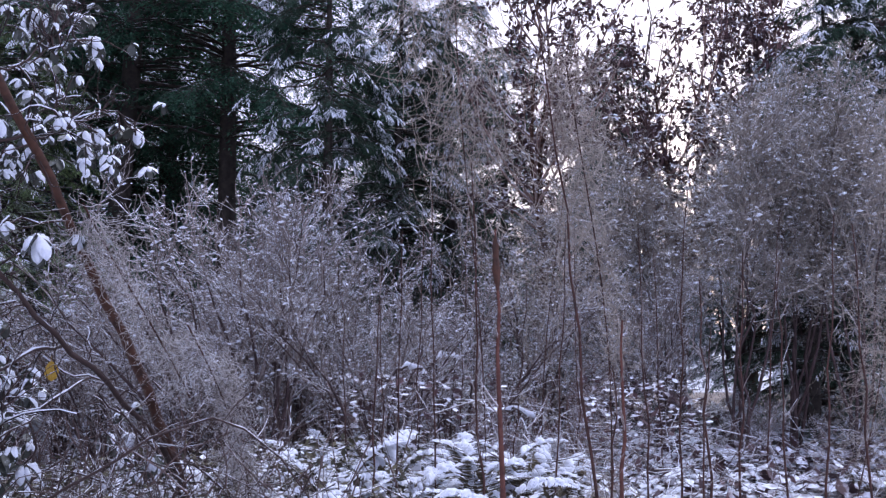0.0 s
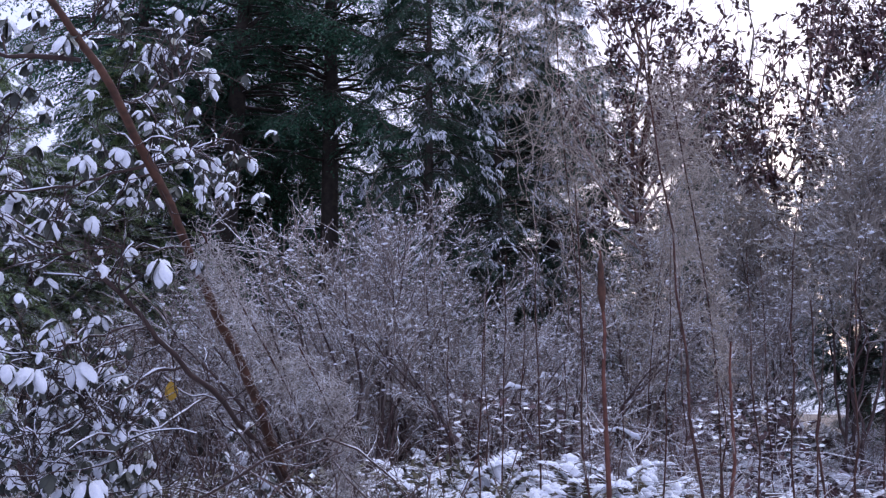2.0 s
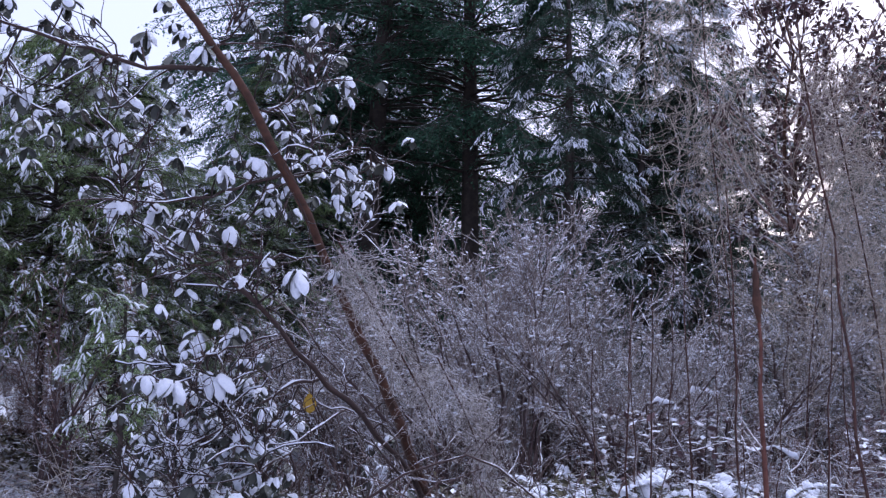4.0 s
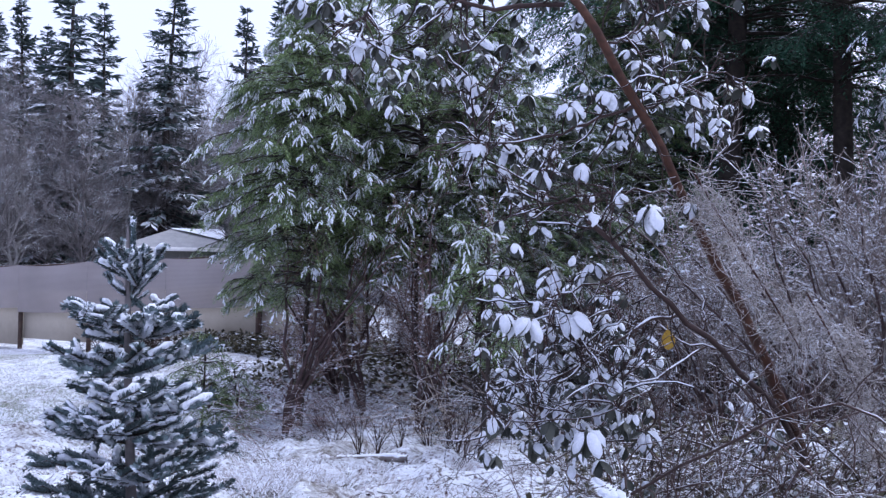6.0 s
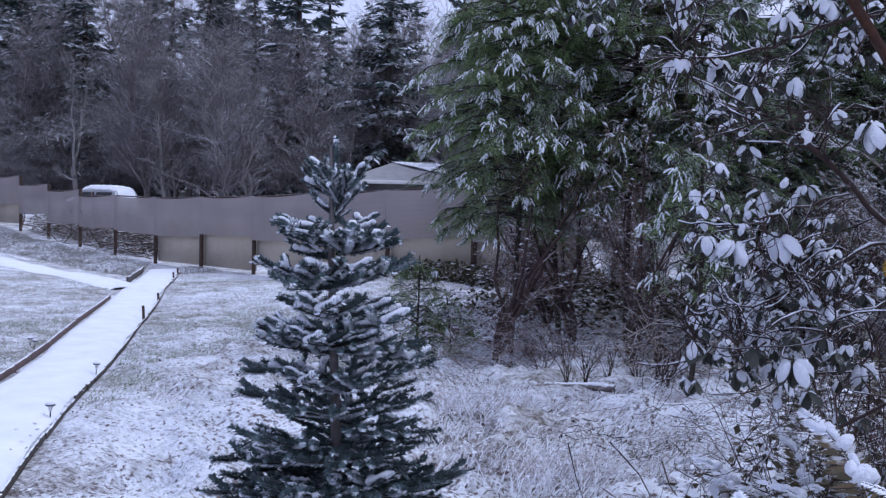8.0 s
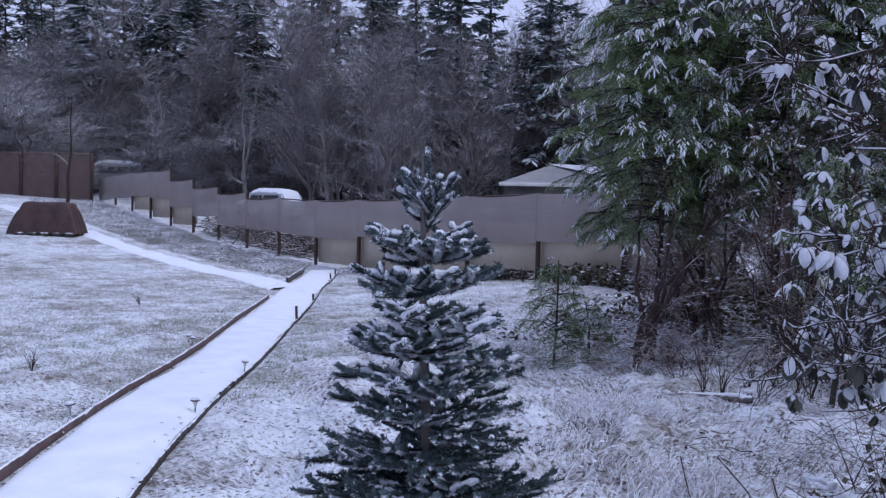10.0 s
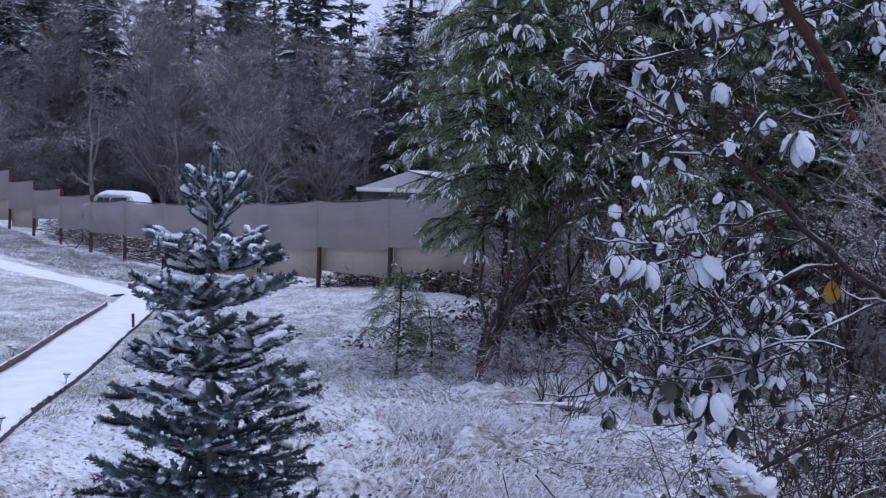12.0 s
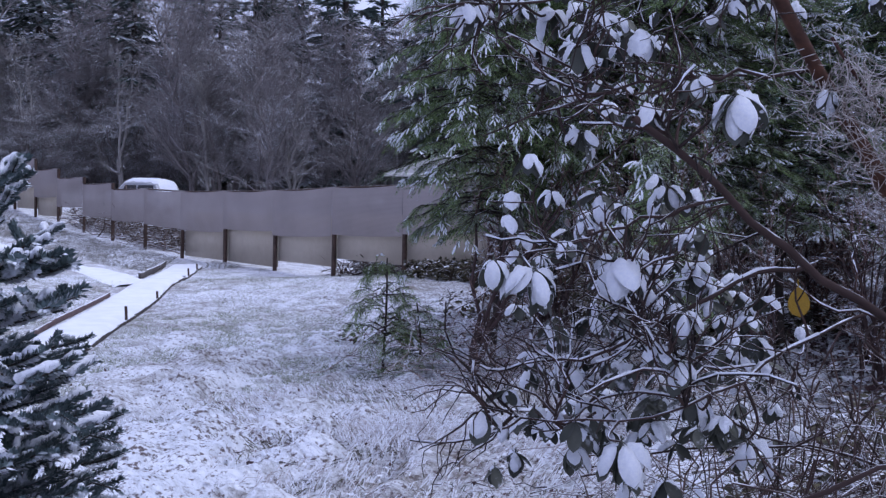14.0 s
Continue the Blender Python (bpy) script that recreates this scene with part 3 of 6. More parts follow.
def make_shed():
    x, y, z = -46.1, 9.6, gz(-46.1, 9.6) - 0.05
    root = thing("shed", "dark brown sided shed with white corner trim and snowy roof", "shed", x, y, z, 77)
    # local: front wall along -x at y = 0, corner at the origin
    wall = part("wall", box(Build(), -5.98, 0.02, 0, -0.02, 3.38, 2.03), M["siding"], root, "dark brown lap siding")
    board = box(Build(), -6.0, -0.012, 0, 0.0, 0.018, 0.141).mesh("siding_board", M["siding"])
    for j in range(14):
        part("siding_board", board, None, wall, at=pose(0, 0, j * 0.145, -3, 0, 0))
    part("corner_trim", box(Build(), -0.06, -0.03, 0, 0.045, 0.07, 2.05), M["trim_white"], root)
    part("fascia", box(Build(), -6.2, -0.33, 1.98, 0.28, -0.29, 2.13), M["trim_white"], root)
    v = [(-6.2, -0.32, 2.06), (0.28, -0.32, 2.06), (0.28, 1.7, 2.75), (-6.2, 1.7, 2.75), (-6.2, -0.32, 2.14), (0.28, -0.32, 2.14), (-0.5, 1.7, 2.84), (-6.2, 1.7, 2.84),
         (0.28, 3.7, 2.06), (-6.2, 3.7, 2.06), (0.28, 3.7, 2.14), (-6.2, 3.7, 2.14)]
    f = [(0, 1, 5, 4), (4, 5, 6, 7), (7, 6, 10, 11), (8, 9, 11, 10), (0, 3, 2, 1), (2, 3, 9, 8), (0, 4, 7, 3), (3, 7, 11, 9)]
    b = Build().add(v, f)
    b.add(v, [(1, 2, 6), (1, 6, 5), (2, 8, 10), (2, 10, 6)])
    part("roof", b, M["snow"], root, "roof under a sheet of snow")
    pipe = part("stove_pipe", lathe(Build(), [(0.17, 2.3), (0.17, 3.75), (0.19, 3.76), (0.19, 3.83)], 14), M["pipe_grey"], root, "grey metal stove pipe", at=pose(-0.95, 1.0, 0))
    part("rain_cap", lathe(Build(), [(0.06, 3.83), (0.24, 3.86), (0.2, 3.93), (0.0, 3.97)], 14), M["metal_dark"], pipe)
    b = Build()
    for a in range(6):
        box(b, -3.6 + 0.55 * a, -0.95, 0.02, -3.1 + 0.55 * a, -0.55, 0.12 + 0.05 * (a % 3))
    ob = part("plank_pile", b, M["edge_dark"], at=pose(x, y, z, 0, 0, 57))
    tagged(ob, "low pile of dark planks against the shed wall", "planks")


make_shed()


def make_lattice():
    x, y = -43.8, 13.2
    root = thing("lattice_fence", "reddish-brown lattice fence screen beside the shed", "fence", x, y, gz(x, y) - 0.05, 57)
    # four bays from the shed to the corner post, local x runs towards the shed
    for bay in range(3):
        x1 = -bay * 1.45
        b = Build()
        for s in (-1, 1):
            for a in np.arange(-2.0, 1.5, 0.11):
                p0, p1 = np.array([a, 0.1]), np.array([a + 1.9, 2.0])
                lo, hi = max(0, -a / 1.9), min(1, (1.41 - a) / 1.9)
                if hi - lo < 0.03:
                    continue
                q0, q1 = p0 + (p1 - p0) * lo, p0 + (p1 - p0) * hi
                if s < 0:
                    q0[0], q1[0] = 1.41 - q0[0], 1.41 - q1[0]
                d = unit(q1 - q0)
                nn = np.array([-d[1], d[0]]) * 0.024
                v = [(x1 - 1.43 + q[0] + o * nn[0], 0.012 * s, q[1] + o * nn[1]) for q, o in ((q0, -1), (q1, -1), (q1, 1), (q0, 1))]
                b.add(v, [(0, 1, 2, 3)])
        part("lattice_panel", b, M["lattice"], root)
        part("backing_cloth", box(Build(), x1 - 1.43, 0.04, 0.15, x1 - 0.03, 0.045, 1.9), M["cloth"], root, "brown cloth behind the lattice")
        part("top_rail", box(Build(), x1 - 1.45, -0.03, 1.98, x1, 0.03, 2.04), M["lattice"], root)
    for bay in range(4):
        x1 = -bay * 1.45
        part("fence_post", box(Build(), x1 - 0.06, -0.075, -0.2, x1 + 0.06, 0.03, 2.06), M["post"], root)


make_lattice()


def make_vehicle(x, y, turn, size, label):
    """A car under snow: body, cabin, windows, wheels and the white load on top."""
    z = gz(x, y)
    root = thing("parked_car", label, "car", x, y, z, turn, group="snowed-in cars behind the fence")
    root.matrix_basis = root.matrix_basis @ Matrix.Scale(size, 4)
    prof = [(-2.1, 0.35), (-2.15, 0.85), (-1.9, 1.0), (-1.25, 1.08), (-0.75, 1.62), (-0.3, 1.72), (1.1, 1.70), (1.75, 1.6), (2.05, 1.05), (2.1, 0.4)]
    n = len(prof)

    def shell(wide, grow, cut):
        v = []
        for sy in (-1, -0.86, 0.86, 1):
            for px, pz in prof:
                k = 1 if abs(sy) < 0.9 else 0.97
                v.append((px * k * grow, sy * wide * (1 - 0.16 * max(pz - 0.9, 0)), max(pz * (1 if abs(sy) < 0.9 else 0.95) + (grow - 1) * 1.6, cut)))
        f = [(j * n + i, j * n + i + 1, (j + 1) * n + i + 1, (j + 1) * n + i) for j in range(3) for i in range(n - 1)]
        b = Build().add(v, f)
        b.add(v, [(0, 9, 8, 1), (1, 8, 3, 2), (3, 8, 7, 4), (4, 7, 6, 5), (30, 31, 38, 39), (31, 32, 33, 38), (33, 34, 37, 38), (34, 35, 36, 37)])
        return b

    part("body", shell(0.86, 1.0, 0.3), M["vehicle"], root)
    for sy in (-1, 1):
        for x0, x1 in ((-0.62, 0.3), (0.38, 1.55)):
            b = Build().add([(x0 - 0.1, 0.865 * sy, 1.1), (x1 + 0.12, 0.865 * sy, 1.1), (x1, 0.80 * sy, 1.5), (x0 + 0.12, 0.80 * sy, 1.5)], [(0, 1, 2, 3)])
            part("side_window", b, M["metal_dark"], root, "dark side window")
        for sx in (-1.3, 1.25):
            wheel = part("wheel", lathe(Build(), [(0.0, -0.1), (0.31, -0.1), (0.33, -0.06), (0.33, 0.06), (0.31, 0.1), (0.0, 0.1)], 16), M["metal_dark"], root, at=pose(sx, 0.78 * sy, 0.33, 90, 0, 0))
    # snow lies over bonnet, screen and roof
    u, w = np.linspace(0, 1, 33), np.linspace(-1, 1, 15)
    px, pz = np.array(prof)[1:-1, 0], np.array(prof)[1:-1, 1]
    sx = -2.1 + 4.1 * u
    top = np.interp(sx, px, pz)
    thick = 0.15 * (1 - np.abs(w[None]) ** 4) * np.clip(np.minimum(u, 1 - u)[:, None] * 14, 0, 1) + 0.025
    zz = top[:, None] - 0.14 * np.abs(w[None]) ** 5 + thick + 0.025 * np.sin(7 * sx[:, None] + 5 * w[None]) * np.sin(9 * w[None] - 3 * sx[:, None])
    yy = w[None] * 0.84 * (1 - 0.14 * np.clip(top - 0.9, 0, 1))[:, None]
    i = np.arange(32)[:, None] * 15 + np.arange(14)[None]
    part("snow_load", Build().add(np.stack([np.repeat(sx[:, None], 15, 1), yy, zz], -1), np.stack([i, i + 15, i + 16, i + 1], -1).reshape(-1, 4)), M["snow"], root, "thick rounded snow over roof and bonnet", True)


make_vehicle(-37.0, 18.0, 20, 0.69, "light-coloured car buried under snow behind the fence")
make_vehicle(-47.6, 15.1, 70, 0.76, "snow-covered car parked beyond the fence end")
make_vehicle(-50.0, 17.2, 62, 0.85, "snow-covered car parked at the foot of the woods")


def make_outbuilding():
    x, y = -30.1, 26.6
    root = thing("outbuilding", "low grey outbuilding with a hipped roof, partly snowed", "building", x, y, gz(x, y) + 0.02, 57)
    part("wall", box(Build(), -1.65, 0.35, -0.6, 1.85, 4.9, 2.12), M["wall_grey"], root)
    part("fascia", box(Build(), -2.1, -0.03, 2.10, 2.25, 0.02, 2.24), M["trim_white"], root, "pale grey fascia board")
    v = [(-2.1, 0, 2.2), (2.25, 0, 2.2), (2.25, 5.2, 2.2), (-2.1, 5.2, 2.2), (0.1, 2.2, 3.0), (2.2, 2.4, 3.0)]
    b = Build().add(v, [(0, 1, 5, 4), (2, 3, 4, 5)])
    b.add(v, [(3, 0, 4), (1, 2, 5)])
    part("roof", b, M["roof_grey"], root, "grey shingled roof")
    # a wedge of snow has stayed under the ridge
    u, w = np.linspace(0, 1, 14), np.linspace(0, 1, 8)
    uu, ww = np.meshgrid(u, w, indexing="ij")
    ridge, low = np.array([0.1, 2.2, 3.0]), np.array([2.2, 0.75, 2.47])
    p = ridge + uu[..., None] * (ww[..., None] * (low - ridge) + (1 - ww[..., None]) * np.array([2.1, 0.2, 0.0]))
    p[..., 2] += 0.05 + 0.008 * np.sin(9 * uu + 4 * ww)
    i = np.arange(13)[:, None] * 8 + np.arange(7)[None]
    part("snow_sheet", Build().add(p, np.stack([i, i + 8, i + 9, i + 1], -1).reshape(-1, 4)), M["snow"], root, "wedge of snow left under the roof ridge", True)


make_outbuilding()


# ---- trees: kinds ----
def conifer_mesh(height, spread, whorls, per, seed, droop=0.35, bare=0.12, leaf=0.42, density=15, thin=0.0):
    """A full-grown spruce or fir: trunk lines and a feathery crown of drooping sprays."""
    r = np.random.default_rng(seed)
    trunk, crown, k = Build(), Build(), 6
    sway = 0.02 * height * r.normal(size=2)
    tz = np.linspace(0, 1, 8)
    line = np.stack([sway[0] * tz ** 2, sway[1] * tz ** 2, tz * height], -1)[None]
    tubes(trunk, line, (0.016 * height * (1 - tz) ** 0.9 + 0.012)[None], 7)
    h = np.repeat(bare + (1 - bare) * (np.arange(whorls) + r.random(whorls) * 0.7) / whorls, per)
    h = np.clip(h + r.normal(size=h.shape) * 0.008, bare, 0.995)
    n = len(h)
    az = r.random(n) * 2 * np.pi
    ln = spread * (1 - h) ** 0.8 * (0.55 + 0.65 * r.random(n)) + 0.12
    ln *= np.where(r.random(n) < thin, 0.35, 1.0)
    up = 0.35 * h - droop * (1 - h)
    s = np.linspace(0, 1, k)
    out = ln[:, None] * s
    zz = h[:, None] * height + out * up[:, None] - 0.25 * ln[:, None] * s ** 2 * (1 - h[:, None]) + 0.10 * ln[:, None] * s ** 3
    cx, cy = sway[0] * h ** 2, sway[1] * h ** 2
    p = np.stack([cx[:, None] + out * np.cos(az)[:, None], cy[:, None] + out * np.sin(az)[:, None], zz], -1)
    tubes(trunk, p, radii(n, k, 0.008 + 0.012 * ln, 0.004), 3)
    u = r.random((n, density)) ** 0.75
    o, t = at_param(p, u)
    size = leaf * (0.5 + 0.8 * r.random((n, density))) * np.clip(ln / spread + 0.35, 0.35, 1)[:, None]
    side = unit(np.cross(t, (0, 0, 1.0)))
    sgn = np.where(r.random((n, density)) < 0.5, -1, 1)[..., None]
    way = unit(t * 0.75 + side * sgn * (0.35 + 0.7 * r.random((n, density, 1))) + np.array([0, 0, -0.55]) * r.random((n, density, 1)) + 0.15 * r.normal(size=t.shape))
    flat = unit(np.cross(way, np.array([0, 0, 1.0])) + 0.45 * r.normal(size=t.shape))
    blades(crown, o.reshape(-1, 3), way.reshape(-1, 3), flat.reshape(-1, 3), size.ravel(), size.ravel() * 0.30)
    return trunk, crown


def plant_forest():
    kinds = []
    for j, (h, sp, wh, pe, th) in enumerate([(15, 2.3, 34, 7, 0.2), (14, 1.9, 40, 6, 0.45), (15, 3.0, 30, 8, 0.05), (13, 1.6, 36, 6, 0.3)]):
        trunk, crown = conifer_mesh(h, sp, wh, pe, 20 + j, 0.42, 0.10, 0.6, 26, th)
        root = thing("conifer", "tall dark conifer dusted with snow at the edge of the woods", "tree", group="conifers in the far woods")
        part("trunk", trunk, M["bark_dark"], root)
        part("crown", crown, M["needle_far"], root)
        kinds.append((root, h))
    # bearing, distance, kind, height
    rows = [(84, 56, 0, 11.5), (81, 58, 1, 12.5), (73.4, 55, 1, 16.4), (70, 57, 0, 16.0), (68.6, 54, 3, 14.0), (66.4, 58, 1, 17.2), (65.3, 52, 0, 14.4), (62.6, 54, 3, 14.2),
            (61.0, 53, 0, 15.2), (59.4, 50, 1, 14.4), (58.2, 55, 3, 14.3), (56.9, 50, 1, 12.6), (54.5, 47, 1, 14.8), (49.8, 47, 2, 14.2), (46.0, 50, 3, 13.6), (44.0, 52, 0, 14.5),
            (42.0, 50, 1, 13.0), (78, 57, 3, 9.5), (76, 60, 2, 10.5), (39.5, 54, 0, 15.5), (37.0, 52, 3, 14.0), (34.5, 55, 2, 15)]
    used = set()
    first = list(rows)
    # a second, looser row closes the wood behind
    for b in np.arange(28, 92, 1.55):
        first.append((b + rng.normal() * 0.5, 62 + rng.random() * 12, int(rng.integers(0, 4)), 11.5 + 4.0 * rng.random()))
    for b in np.arange(27, 93, 1.7):
        first.append((b + rng.normal() * 0.5, 80 + rng.random() * 10, 2, 9.5 + 2.5 * rng.random()))
    for b in np.arange(-34, 14, 2.1):
        first.append((b + rng.normal() * 0.5, 54 + rng.random() * 10, (2, 0, 3)[len(first) % 3], 9.0 + 3.0 * rng.random()))
    for b in np.arange(-30, 34, 1.5):
        first.append((b + rng.normal() * 0.4, 43 + rng.random() * 6, (2, 0)[len(first) % 2], 6.4 + 2.2 * rng.random()))
    for b, d, kind, h in first:
        x, y = polar(b, d)
        root, h0 = kinds[kind]
        s = h / h0
        m = pose(x, y, gz(x, y) - 0.1, rng.normal(), rng.normal(), rng.random() * 360) @ Matrix.Diagonal((s * (0.9 + 0.2 * rng.random()), s, s, 1))
        if kind in used:
            c = copy_thing(root, m)
            c.matrix_basis = m
        else:
            root.matrix_basis = m
            used.add(kind)


plant_forest()


def bare_tree(height, seed, levels, r0, lift=0.25, stems=1, lean=0.05, spread=0.0, least=0.0022):
    """A leafless tree: stems, limbs, branches and a haze of twigs."""
    global rng
    keep, rng = rng, np.random.default_rng(seed)
    trunk, limbs = Build(), Build()
    k = 9
    t = np.linspace(0, 1, k)
    an = rng.random(stems) * 6.28
    tilt = lean + spread * rng.random(stems)
    p = np.zeros((stems, k, 3))
    p[..., 2] = t * height * (0.75 + 0.25 * rng.random((stems, 1)))
    p[..., 0] = np.cos(an)[:, None] * tilt[:, None] * t ** 1.3 * height
    p[..., 1] = np.sin(an)[:, None] * tilt[:, None] * t ** 1.3 * height
    p[:, 1:] += rng.normal(size=(stems, k - 1, 3)) * 0.012 * height * (1, 1, 0)
    tubes(trunk, p, radii(stems, k, np.full(stems, r0), r0 * 0.08), 7)
    parent, rr = p, r0
    for count, length, angle, kk, sides, u0 in levels:
        q, u = sprout(parent, count, length, angle, lift, kk, u0, 1.0, 0.55, bend=0.18, wobble=0.16)
        rr = rr * 0.42
        tubes(limbs, q, radii(len(q), kk, np.maximum(rr * (1.1 - 0.6 * u), least), max(rr * 0.25, least * 0.7)), sides)
        parent = q
    rng = keep
    return trunk, limbs


def plant_alders():
    kinds = []
    for j, (h, r0) in enumerate([(10.5, 0.09), (9.5, 0.08), (8.5, 0.07)]):
        trunk, limbs = bare_tree(h, 50 + j, [(26, 3.0, 52, 5, 4, 0.08), (9, 1.5, 48, 4, 3, 0.12), (6, 0.8, 45, 3, 3, 0.15)], r0 * 1.1, 0.16, 2, 0.05, 0.16, 0.006)
        root = thing("bare_alder", "leafless grey-brown alder with fine frosted twigs", "tree", group="bare alders before the woods")
        part("trunk", trunk, M["bark_grey"], root)
        part("branchwork", limbs, M["twig_alder"], root)
        kinds.append(root)
    used = set()
    n = 0
    for b in np.arange(37, 88, 0.95):
        d = 43 + rng.random() * 9
        if b > 63:
            d = 51 + rng.random() * 5
        if b < 50:
            d = 37 + rng.random() * 8
        if 45 < b < 53:
            d = 47 + rng.random() * 5
        x, y = polar(b + rng.normal() * 0.5, d)
        kind = n % 3
        n += 1
        h = 0.58 + 0.46 * rng.random()
        if b > 76:
            h *= 0.75
        m = pose(x, y, gz(x, y) - 0.05, rng.normal() * 3, rng.normal() * 3, rng.random() * 360) @ Matrix.Diagonal((1.1, 1.1, h, 1))
        if kind in used:
            c = copy_thing(kinds[kind], m)
            c.matrix_basis = m
        else:
            kinds[kind].matrix_basis = m
            used.add(kind)
    # low saplings close the wood's foot
    for b in np.arange(36, 90, 1.25):
        x, y = polar(b + rng.normal() * 0.4, 48 + rng.random() * 5)
        h = 0.3 + 0.16 * rng.random()
        m = pose(x, y, gz(x, y) - 0.3, rng.normal() * 3, rng.normal() * 3, rng.random() * 360) @ Matrix.Diagonal((1.0, 1.0, h, 1))
        copy_thing(kinds[int(b * 7) % 3], m).matrix_basis = m


plant_alders()


def make_snags():
    for b, d, h, seed in ((57.2, 43.5, 6.6, 93), (66.0, 46.0, 7.4, 94), (51.6, 46.0, 9.4, 95), (61.5, 44.5, 6.0, 96), (70.5, 49.0, 7.0, 97)):
        x, y = polar(b, d)
        trunk, limbs = bare_tree(h, seed, [(13, 1.5, 58, 5, 4, 0.15), (5, 0.7, 48, 4, 3, 0.2)], 0.085, 0.2, 2, 0.03, 0.1, 0.014)
        root = thing("pale_snag", "pale leafless snag with snow-lined broken limbs", "tree", x, y, gz(x, y) - 0.05, group="pale snags before the woods")
        part("trunk", trunk, M["bark_pale"], root)
        part("branchwork", limbs, M["bark_pale"], root)


make_snags()


def make_yard_tree():
    x, y = -42.2, 11.8
    trunk, limbs = bare_tree(4.6, 91, [(8, 1.7, 55, 5, 4, 0.3), (4, 0.8, 45, 4, 3, 0.2), (3, 0.4, 40, 3, 3, 0.2)], 0.08, 0.25, 1, 0.03)
    root = thing("yard_tree", "small leafless tree in front of the lattice fence", "tree", x, y, gz(x, y) - 0.05)
    part("trunk", trunk, M["bark_dark"], root)
    part("branchwork", limbs, M["twig_alder"], root)


make_yard_tree()


# ---- drooping conifers with snow on their fingers ----
def droopy_mesh(height, spread, branches, fronds, fingers, seed, bare=0.1, finger=0.16, snow=0.3, hang=0.5, needles=7, shape=0.7, girth=0.013, skirt=1.0):
    r = np.random.default_rng(seed)
    trunk, green, white = Build(), Build(), Build()
    tz = np.linspace(0, 1, 8)
    line = np.stack([0.05 * np.sin(3 * tz), 0.04 * np.sin(2.2 * tz + 1) - 0.034, tz * height], -1)[None]
    tubes(trunk, line, (girth * height * (1 - tz) ** 0.8 + 0.01)[None], 8)
    h = bare + (1 - bare) * np.sort(r.random(branches)) ** 0.9
    az = r.random(branches) * 2 * np.pi
    ln = spread * (1 - h) ** shape * (0.55 + 0.6 * r.random(branches)) + 0.15
    ln *= skirt + (1 - skirt) * np.clip((h - bare) / 0.3, 0, 1)
    k = 7
    s = np.linspace(0, 1, k)
    out = ln[:, None] * s
    zz = h[:, None] * height + 0.22 * out * (1 - s) - hang * 0.6 * ln[:, None] * s ** 2
    p = np.stack([out * np.cos(az)[:, None], out * np.sin(az)[:, None], zz], -1)
    p += r.normal(size=p.shape) * 0.02
    tubes(trunk, p, radii(branches, k, 0.005 + 0.008 * ln, 0.003), 4)
    # fronds along each branch
    u = 0.2 + 0.8 * r.random((branches, fronds)) ** 0.7
    o, t = at_param(p, u)
    side = unit(np.cross(t, (0, 0, 1.0)))
    sgn = np.where(r.random((branches, fronds)) < 0.5, -1, 1)[..., None]
    fl = finger * (1.8 + 1.8 * r.random((branches, fronds))) * (1.25 - 0.5 * u)
    d = unit(t * 0.7 + side * sgn * (0.2 + 0.8 * r.random((branches, fronds, 1))) + np.array([0, 0, -0.12]) + 0.12 * r.normal(size=t.shape))
    o, d, fl = o.reshape(-1, 3), d.reshape(-1, 3), fl.ravel()
    n = len(o)
    q = np.stack([o + d * (fl * a)[:, None] - np.array([0, 0, 1.0]) * (fl * 0.28 * a * a)[:, None] for a in np.linspace(0, 1, 4)], 1)
    tubes(trunk, q, radii(n, 4, np.full(n, 0.004), 0.0015), 3)
    # fingers hang from the fronds
    uu = np.tile(np.linspace(0.15, 1, fingers), (n, 1))
    fo, ft = at_param(q, uu)
    fs = unit(np.cross(ft, (0, 0, 1.0)))
    alt = np.where(np.arange(fingers) % 2 == 0, 1.0, -1.0)[None, :, None]
    fd = unit(ft * 0.6 + fs * alt * 1.0 * (1.15 - uu[..., None]) + np.array([0, 0, -0.16]) + 0.16 * r.normal(size=ft.shape))
    fo, fd = fo.reshape(-1, 3), fd.reshape(-1, 3)
    m = len(fo)
    fln = finger * (0.6 + 0.7 * r.random(m))
    curve = np.stack([fo + fd * (fln * a)[:, None] - np.array([0, 0, 1.0]) * (fln * 0.22 * a * a)[:, None] for a in np.linspace(0, 1, 4)], 1)
    un = np.tile(np.linspace(0.05, 0.98, needles), (m, 1))
    no, nt = at_param(curve, un)
    ns = unit(np.cross(nt, (0.1, 0.2, 1.0)))
    na = np.where(np.arange(needles) % 2 == 0, 1.0, -1.0)[None, :, None]
    nd = unit(nt * 0.8 + ns * na * 0.75 + 0.22 * r.normal(size=nt.shape))
    nl = (finger * 0.34 * (0.6 + 0.7 * r.random((m, needles)))).ravel()
    nf = unit(np.cross(nd, (0, 0, 1.0)) + 0.3 * r.normal(size=nd.shape))
    blades(green, no.reshape(-1, 3), nd.reshape(-1, 3), nf.reshape(-1, 3), nl, nl * 0.46)
    # snow on the outer fingers, frond by frond
    tip = (u > 0.8).ravel() & np.repeat(r.random(branches) < 0.6, fronds)
    load = np.repeat(r.random(n) < snow * np.where(tip, 2.4, 0.05), fingers) & (r.random(m) < 0.9) & np.tile(np.arange(fingers) >= fingers * 0.3, n)
    c = at_param(curve, np.tile(np.array([0.2, 0.45, 0.7, 0.92]), (m, 1)))[0][load]
    w = finger * (0.075 + 0.05 * r.random(len(c)))[:, None] * np.array([0.7, 1.05, 1.1, 0.7])[None]
    c = c + np.array([0, 0, 0.008])
